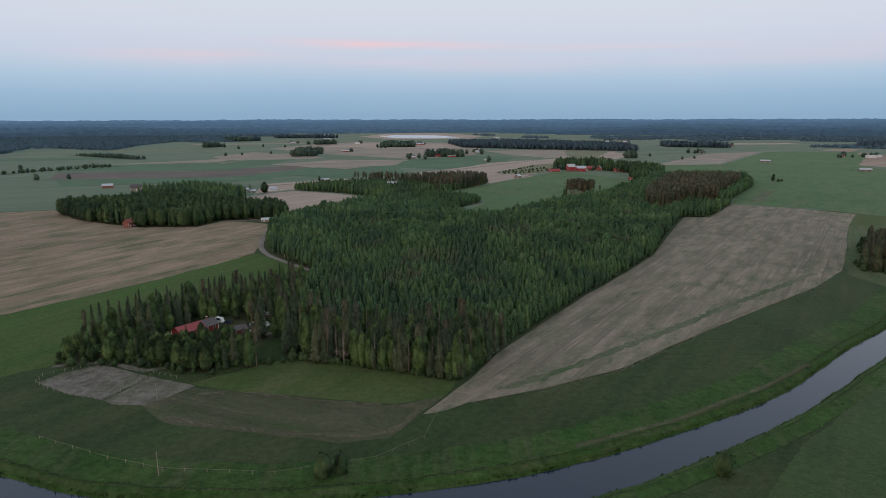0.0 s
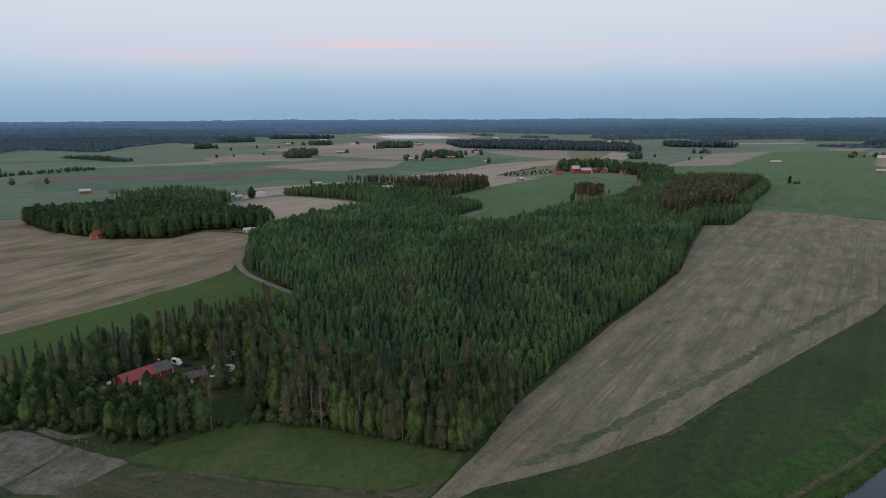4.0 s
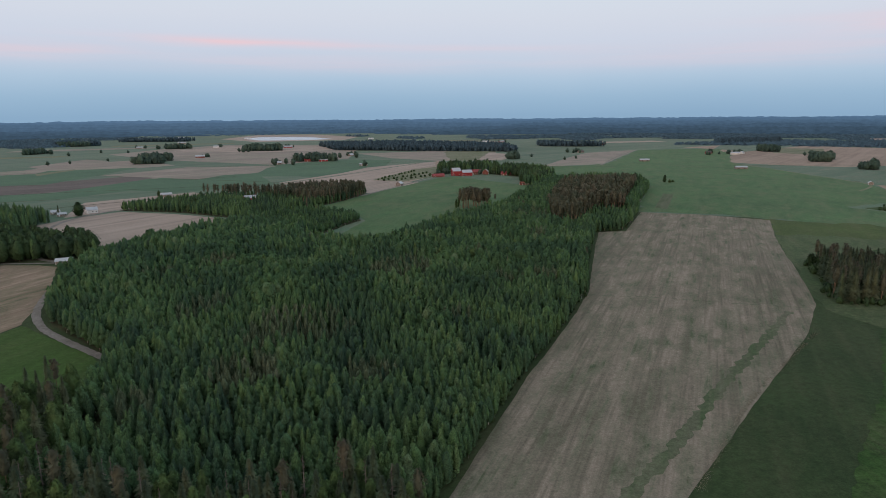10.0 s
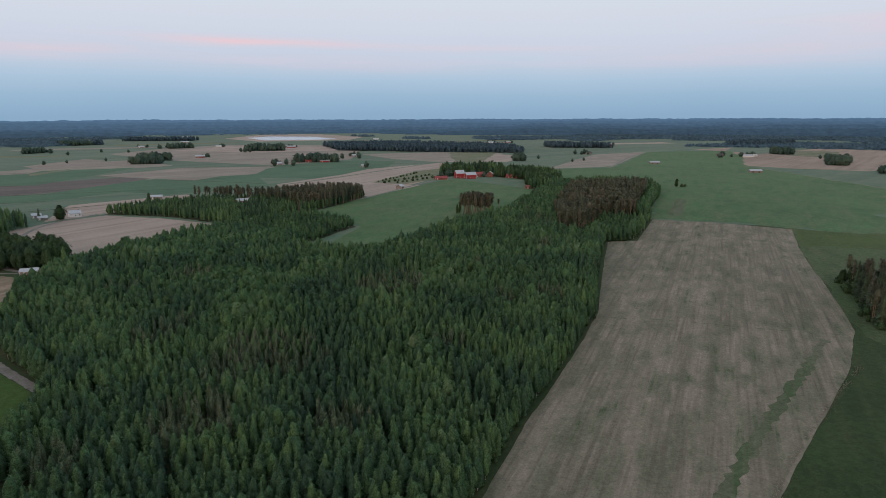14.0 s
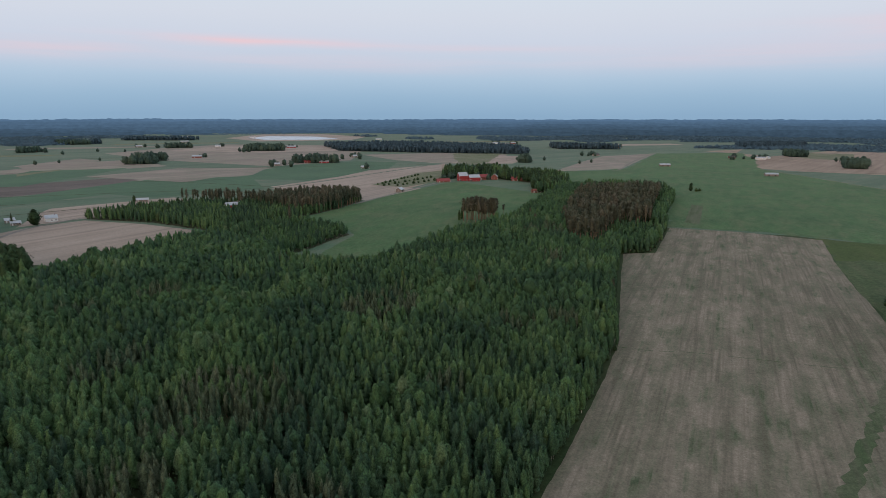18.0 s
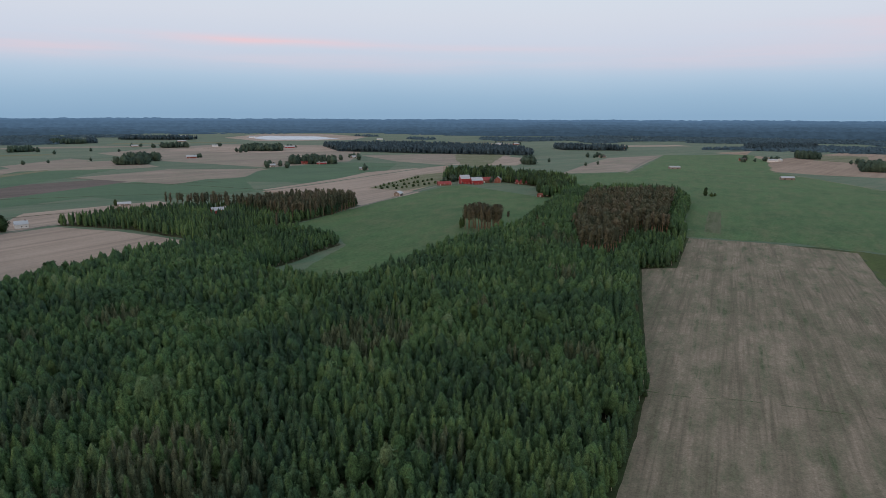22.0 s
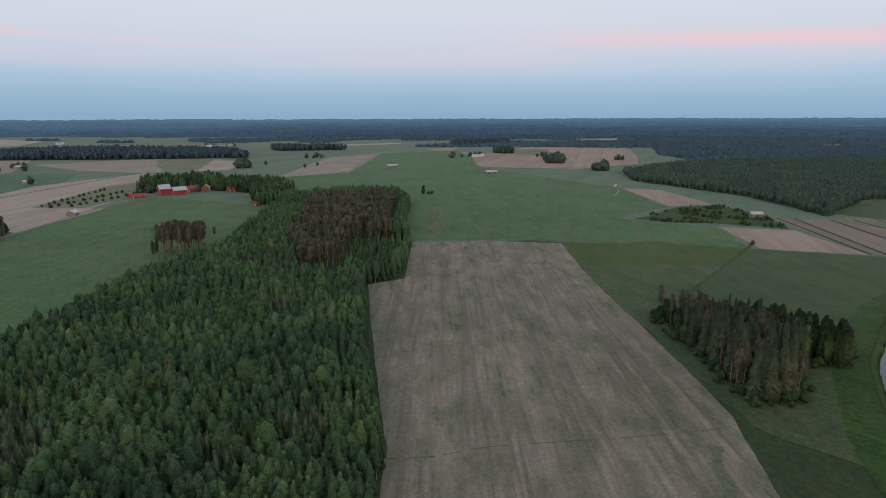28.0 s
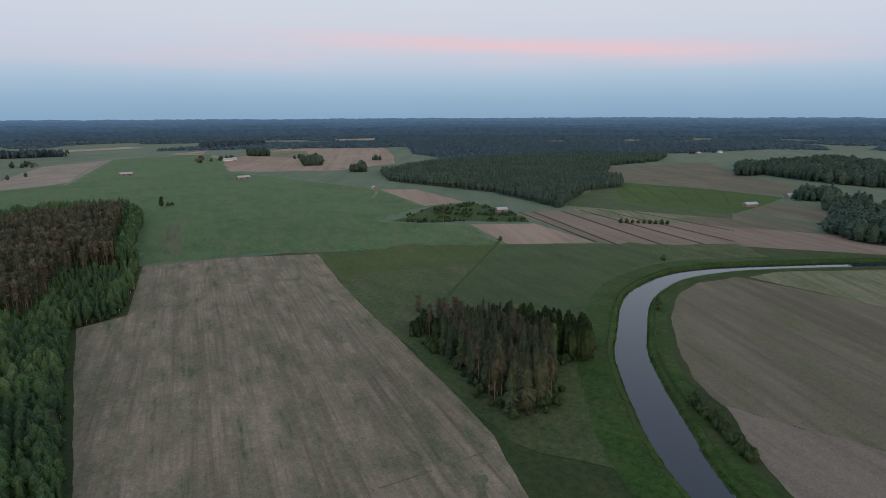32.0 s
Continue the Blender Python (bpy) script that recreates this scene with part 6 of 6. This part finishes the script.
def junk(name, label, x, y, sx, sy, sz, mat, n, seed):
    """A heap of boards and odds and ends."""
    r = np.random.RandomState(seed)
    root = root_at(name, x, y, r.uniform(0, 180))
    for k in range(n):
        bm = bmesh.new()
        box_mesh(bm, -sx / 2, sx / 2, -.12, .12, 0, .08)
        bmesh.ops.transform(bm, matrix=Matrix.Translation((r.uniform(-.5, .5), r.uniform(-sy, sy) / 2, .02 + sz * k / n)) @ Matrix.Rotation(r.uniform(-.3, .3), 4, "Z"), verts=bm.verts)
        part("board", bm, mat, root)
    return tagged(root, label, "board pile", "yard clutter")


junk("board_pile", "heap of pale boards in the yard", -90.5, 278.5, 3.4, 1.6, .5, M_WHITE, 8, 1)
junk("board_pile", "heap of grey boards among the trees", -84.5, 283.5, 4.0, 2.2, .6, M_GREYWOOD, 10, 2)
junk("board_pile", "stack of reddish boards near the cars", -93, 290.5, 4.2, 1.4, .7, M_PINEBARK, 8, 3)
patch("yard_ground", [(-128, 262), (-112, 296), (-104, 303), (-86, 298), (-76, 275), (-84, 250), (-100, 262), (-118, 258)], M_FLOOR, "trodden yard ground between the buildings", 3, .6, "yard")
yb = scatter(CLEARING, 3.2, 440)
away = np.abs((yb - np.array([-117.3, 276.5])) @ np.array([math.cos(radians(37)), -math.sin(radians(37))])) > 7.5
away &= np.hypot(*(yb - np.array([-97, 275.5])).T) > 6.5
away &= np.hypot(*(yb - np.array([-108, 290])).T) > 6
yb = yb[away]
plant("yard_shrubs", "weeds and low shrubs in the yard", "shrubs", yb, rngT.uniform(.5, 2.0, len(yb)), BUSHES, [M_BUSH, M_BARK], 441)
patch("earth_heap", [(-87, 272), (-83, 277), (-79, 275), (-82, 271)], M_SAND, "patch of bare earth in the yard", 1.5, .3, "yard")


def fence(name, label, line, gap, height, post_mat, rail=True):
    root = new(name)
    pts = []
    for a, b in zip(line[:-1], line[1:]):
        a, b = np.array(a, float), np.array(b, float)
        n = max(1, int(round(np.hypot(*(b - a)) / gap)))
        pts += [tuple(a + (b - a) * k / n) for k in range(n)]
    pts.append(line[-1])
    root.matrix_world = Matrix.Translation((*pts[0], .12))
    ox, oy = pts[0]
    me = None
    for x, y in pts:
        if me is None:
            bm = bmesh.new()
            box_mesh(bm, -.06, .06, -.06, .06, -.2, height)
            p = part("post", bm, post_mat, root)
            me = p.data
        else:
            p = new("post", me)
            p.parent = root
        p.location = (x - ox, y - oy, 0)
        p.rotation_euler = (rngT.normal(0, .03), rngT.normal(0, .03), 0)
    if rail:
        for zz in (height * .8,):
            bm = bmesh.new()
            for a, b in zip(pts[:-1], pts[1:]):
                d = np.array(b) - np.array(a)
                nrm = np.array([-d[1], d[0]]) / max(np.hypot(*d), 1e-6) * .015
                c = [bm.verts.new((p[0] - ox + s * nrm[0], p[1] - oy + s * nrm[1], zz + dz)) for p in (a, b) for s in (-1, 1) for dz in (0, .04)]
                for q in ((0, 1, 5, 4), (2, 6, 7, 3), (1, 3, 7, 5), (0, 4, 6, 2)):
                    bm.faces.new([c[i] for i in q])
            part("rail", bm, post_mat, root)
    return tagged(root, label, "fence")


M_POST = plain_material("faded_white_post", (.22, .21, .19), .8)
fence("paddock_fence", "white post fence round the sandy paddock", [(-123, 205), (-137, 209.5), (-148, 214), (-156.5, 220), (-157.5, 226), (-152, 231), (-141, 239.5)], 3.0, 1.2, M_POST)
fence("paddock_fence", "white post fence between paddock and yard", [(-123, 205), (-119, 215), (-115, 226)], 2.4, 1.2, M_POST)
fence("yard_fence", "white post fence along the yard track", [(-141, 240), (-130, 235), (-118, 230), (-104, 224)], 3.2, 1.2, M_POST)
fence("track_fence", "white posts along the sandy track", [(-150, 238), (-140, 246), (-124, 243)], 3.0, 1.1, M_POST)
fence("pasture_fence", "thin wire fence with grey posts along the river pasture", [(-128, 178), (-100, 166), (-81, 160), (-48, 158), (-20, 166), (-6, 178), (-2, 195)], 7.0, 1.1, M_GREYWOOD)


def pole(x, y, h, label):
    root = root_at("pole", x, y, 0)
    bm = bmesh.new()
    bmesh.ops.create_cone(bm, cap_ends=True, segments=8, radius1=.14, radius2=.09, depth=h, matrix=Matrix.Translation((0, 0, h / 2)))
    part("shaft", bm, M_GREYWOOD, root)
    box_part("crossbar", (-.45, .45, -.05, .05, h - .5, h - .4), M_GREYWOOD, root)
    return tagged(root, label, "pole")


pole(-81, 157.5, 7.5, "bare grey wooden pole on the river pasture")
pole(-103, 205, 6.5, "wooden lamp pole beside the paddock yard")


def trailer(x, y):
    root = root_at("wagon", x, y, 30)
    box_part("box", (-1.3, 1.3, -.8, .8, .6, 1.3), M_WHITE, root, "pale box")
    for sy in (-1, 1):
        bm = bmesh.new()
        bmesh.ops.create_cone(bm, cap_ends=True, segments=10, radius1=.35, radius2=.35, depth=.18, matrix=Matrix.Translation((0, sy * .85, .35)) @ Matrix.Rotation(math.pi / 2, 4, "X"))
        part("wheel", bm, M_TYRE, root)
    box_part("drawbar", (1.3, 2.4, -.05, .05, .55, .65), M_GREYROOF, root)
    return tagged(root, "small white wagon at the field's edge under the spruces", "wagon")


trailer(117.5, 397.5)

# ---------------------------------------------------------------- single trees and bushes
tree("bush", -34, 157, 8.0, .85, "round grey-green willow on the river pasture")
tree("bush", -29, 159, 7.0, .7, "slim grey-green willow on the river pasture")
tree("bush", 80, 158, 7.5, .85, "dense rounded green bush on the river bank")
tree("birch", -50.5, 243, 9, 1.2, "pale green flowering bird cherry at the wood's edge")
tree("leafy", -90, 409, 8, 1.2, "lone brownish tree beside the gravel road")
tree("leafy", -239, 822, 15, 2.0, "large leafy tree beside the white house")
tree("spruce", -259, 824, 12, 1.3, "dark garden spruce beside the white house")
tree("leafy", -195, 972, 8, 1.4, "leafy tree beside the grey field shed")
tree("leafy", 516, 962, 12, 1.2, "lone dark tree in the open meadow")
tree("bush", 522, 958, 5, 1.2, "bush in the open meadow")
tree("bush", 529, 961, 4, 1.2, "bush in the open meadow")
tree("pine", 598, 628, 19, .6, "lone slender pine rising from the scrub")
tree("bush", 549, 540, 4, 1.0, "bush beside the meadow ditch")
tree("bush", 549, 408, 4, 1.2, "willow bush on the river bank")
for k in range(9):
    tree("bush", 690 + k * 2.0, 482 - k * 5, rngT.uniform(3, 5.5), 1.1, "willow bush between the fields")
for k in range(36):
    t = k / 35
    tree("bush", 324 - 33 * t + rngT.normal(0, .8), 344.5 - 24 * t + rngT.normal(0, .8), rngT.uniform(2.8, 4.6), 1.0, "grey-brown willow bush on the river bank")
for k in range(4):
    tree("bush", 428 + 5 * k, 381.5 + 1.4 * k, rngT.uniform(2.5, 4), 1.0, "green willow bush on the river bank")
for k in range(24):
    t = k / 23
    tree("garden", 212 + 120 * t + rngT.normal(0, 6), 1170 + 10 * t + rngT.normal(0, 8) - 25 * (t > .75), rngT.uniform(7, 12), 1.6, "leafy garden tree round the red farm")
for x, y in ((-560, 1600), (-530, 1640), (-470, 1700), (-520, 2050), (-600, 2080), (-640, 1950), (-820, 1200), (-650, 985), (-700, 960), (-610, 1005), (470, 1530), (520, 1560), (560, 1450), (600, 1480)):
    tree("garden", x, y, rngT.uniform(7, 11), 1.7, "lone leafy tree among the fields")
for k in range(14):
    tree("bush", -790 + 9 * k, 1085 + 14 * k * .9, rngT.uniform(4, 7), 1.4, "hedge bush along a field boundary")

for (x0, y0), (x1, y1), n in (((102, 1113), (181, 1247), 12), ((110, 1098), (197, 1205), 11), ((128, 1093), (204, 1168), 9)):
    for k in range(n):
        t = (k + rngT.uniform(-.2, .2)) / (n - 1)
        tree("bush", x0 + (x1 - x0) * t, y0 + (y1 - y0) * t, rngT.uniform(2.5, 4.5), 1.3, "dark rounded bush in a nursery row")
for x, y, n in ((-770, 2060, 5), (-480, 2260, 4), (-66, 1474, 2), (88, 1668, 2), (101, 1390, 1), (985, 1510, 3), (1250, 1230, 4), (1190, 1420, 3), (700, 1690, 3), (-200, 2010, 6), (-130, 2060, 6)):
    for k in range(n):
        tree("garden", x + rngT.normal(0, 16), y + rngT.normal(0, 8), rngT.uniform(8, 15), 1.7, "leafy tree by a field corner")

# low growth: bushes along the wood's edges and tall grass on the banks
edge = smooth_line([(11, 227), (23, 253), (39, 277), (51, 295), (67, 319), (80, 339), (96, 360), (111, 381), (132, 410), (156, 447), (172, 480), (215, 565), (241, 613), (266, 617), (300, 660), (333, 708), (352, 746), (455, 898)], 16)
edge = np.array(edge)
row = edge[(edge[:, 1] < 600)] + rngT.normal(0, .8, (int((edge[:, 1] < 600).sum()), 2)) - np.array([1.2, -.6])
row = np.concatenate([row, row + rngT.normal(0, 1.2, row.shape) + np.array([-1.5, .5])])
half = rngT.rand(len(row)) < .5
plant("wood_edge", "birches leaning out at the edge of the wood", "birch wood", row[half], rngT.uniform(6, 10.5, int(half.sum())), OVALS, [M_BIRCH, M_BIRCHBARK], 405)
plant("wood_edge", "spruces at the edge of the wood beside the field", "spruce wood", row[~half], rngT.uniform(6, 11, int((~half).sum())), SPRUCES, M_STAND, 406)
pick = np.concatenate([edge + rngT.normal(0, 1.0, edge.shape) - np.array([2.2, -1.2]) for _ in range(4)])
plant("edge_shrubs", "low green shrubs along the wood's edge", "shrubs", pick, rngT.uniform(1.0, 3.2, len(pick)), BUSHES, [M_BUSH, M_BARK], 401)
ge = np.array(ragged(RIVER_GROVE, 2.0, 1.0, 5))
ge = ge + rngT.normal(0, 1.6, ge.shape)
plant("edge_shrubs", "leafy shrubs round the foot of the grove", "shrubs", ge, rngT.uniform(.8, 1.0, len(ge)) * rngT.choice([1.2, 2, 3, 4.5], len(ge)), BUSHES, [M_BUSH, M_BARK], 402)
ye = np.array(ragged(YARD_WOOD, 3.0, 1.2, 6))
ye = ye + rngT.normal(0, 1.5, ye.shape)
plant("edge_shrubs", "leafy shrubs round the yard wood", "shrubs", ye, rngT.uniform(1.5, 4.0, len(ye)), BUSHES, [M_BUSH, M_BARK], 403)


def tuft_shape(seed):
    r = np.random.RandomState(seed)
    v, f = [], []
    for k in range(7):
        a, l = r.uniform(0, 6.28), r.uniform(.4, .9)
        i0 = len(v)
        dx, dy = math.cos(a), math.sin(a)
        v += [(-dy * .25, dx * .25, 0), (dy * .25, -dx * .25, 0), (dx * l, dy * l, r.uniform(.5, 1.0))]
        f.append((i0, i0 + 1, i0 + 2, 0))
    return v, f


TUFTS = [as_arrays(tuft_shape(500 + k)) for k in range(5)]
M_TUFT = foliage_material("tall_grass", (0.044, 0.086, 0.024), (0.085, 0.145, 0.040), 0.8)
for line, sign in ((RIVER_N, 1), (RIVER_S, -1)):
    ln = np.array([p for p in line if -140 < p[0] < 650])
    seg = np.concatenate([[0], np.cumsum(np.hypot(*np.diff(ln, axis=0).T))])
    s = rngT.uniform(0, seg[-1], 9000)
    bx, by = np.interp(s, seg, ln[:, 0]), np.interp(s, seg, ln[:, 1])
    tx, ty = np.gradient(np.interp(seg, seg, ln[:, 0]), seg), np.gradient(ln[:, 1], seg)
    nx, ny = -np.interp(s, seg, ty) * sign, np.interp(s, seg, tx) * sign
    off = np.abs(rngT.normal(0, 3.2, len(s))) + 2.6
    pts = np.stack([bx + nx * off, by + ny * off], -1)
    plant("bank_grass", "tall lush grass on the river bank", "grass", pts, rngT.uniform(.15, .35, len(pts)), TUFTS, [M_TUFT], 410 + sign, 1.6, 0.0)
    off = rngT.uniform(.1, 2.8, 3500)
    pts = np.stack([bx[:3500] + nx[:3500] * off, by[:3500] + ny[:3500] * off], -1)
    plant("reed_fringe", "reeds and sedge along the waterline", "reeds", pts, rngT.uniform(.8, 1.5, len(pts)), TUFTS, [M_TUFT], 420 + sign, .6, WATER_Z + .2)

pts = scatter([(-95, 228), (-86, 240), (-81, 250), (-84, 262), (-72, 262), (-69, 250), (-58, 243), (-68, 241), (-97, 220)], .8, 430)
plant("glade_weeds", "tall rank weeds on the slope of the glade", "weeds", pts, rngT.uniform(.12, .42, len(pts)), TUFTS, [M_TUFT], 431, 1.1)
pts = scatter([(-156, 231), (-124, 243), (-114, 234), (-96, 228), (-97, 220), (-116, 226), (-141, 239)], 1.3, 432)
plant("glade_weeds", "rough grass along the paddock fence", "weeds", pts, rngT.uniform(.15, .5, len(pts)), TUFTS, [M_TUFT], 433, 1.1)

# dry weeds: along the fallow strip, the field's rim and the wheel track
M_DRY = foliage_material("dry_weeds", (0.140, 0.136, 0.094), (0.270, 0.250, 0.195), 1.2)
FALLOW = [(-106, 201), (-94, 216), (-75, 212), (-46, 206), (-17, 200), (1, 209), (-9, 193), (-17, 178), (-33, 175), (-59, 181), (-92, 188)]


def along(line, n, spread, seed):
    r = np.random.RandomState(seed)
    ln = np.array(smooth_line(line, 6))
    seg = np.concatenate([[0], np.cumsum(np.hypot(*np.diff(ln, axis=0).T))])
    s = r.uniform(0, seg[-1], n)
    s = s[np.array([noise.noise(Vector((q * .12, seed, 0))) for q in s]) > -.15]
    return np.stack([np.interp(s, seg, ln[:, 0]), np.interp(s, seg, ln[:, 1])], -1) + r.normal(0, spread, (len(s), 2))


for k, (line, n, spread, lab) in enumerate((([(-90, 210), (-72, 211), (-48, 205), (-26, 202), (-12, 200)], 4200, .6, "pale dry weeds along the fallow's edge"), ([(-93, 192), (-75, 186), (-54, 182), (-36, 180), (-23, 180), (-14, 186), (-7, 200)], 3600, .8, "pale dry weeds along the fallow's lower edge"),
                                            ([(3, 200), (22, 208), (44, 218), (66, 228), (95, 251), (148, 298), (189, 328), (232, 358)], 5000, .7, "pale dry clods and weeds on the field's rim"), ([(41, 173), (58, 181), (80, 191), (103, 205), (126, 219), (151, 238)], 3000, .9, "dry grass along a faint wheel track"))):
    pts = along(line, n, spread, 700 + k)
    plant("dry_weeds", lab, "weeds", pts, rngT.uniform(.07, .2, len(pts)), TUFTS, [M_DRY], 710 + k, 1.5)
pts = scatter(FALLOW, 1.1, 720)
plant("dry_weeds", "rough dry weeds scattered over the fallow strip", "weeds", pts, rngT.uniform(.06, .2, len(pts)), TUFTS, [M_DRY], 721, 1.3)
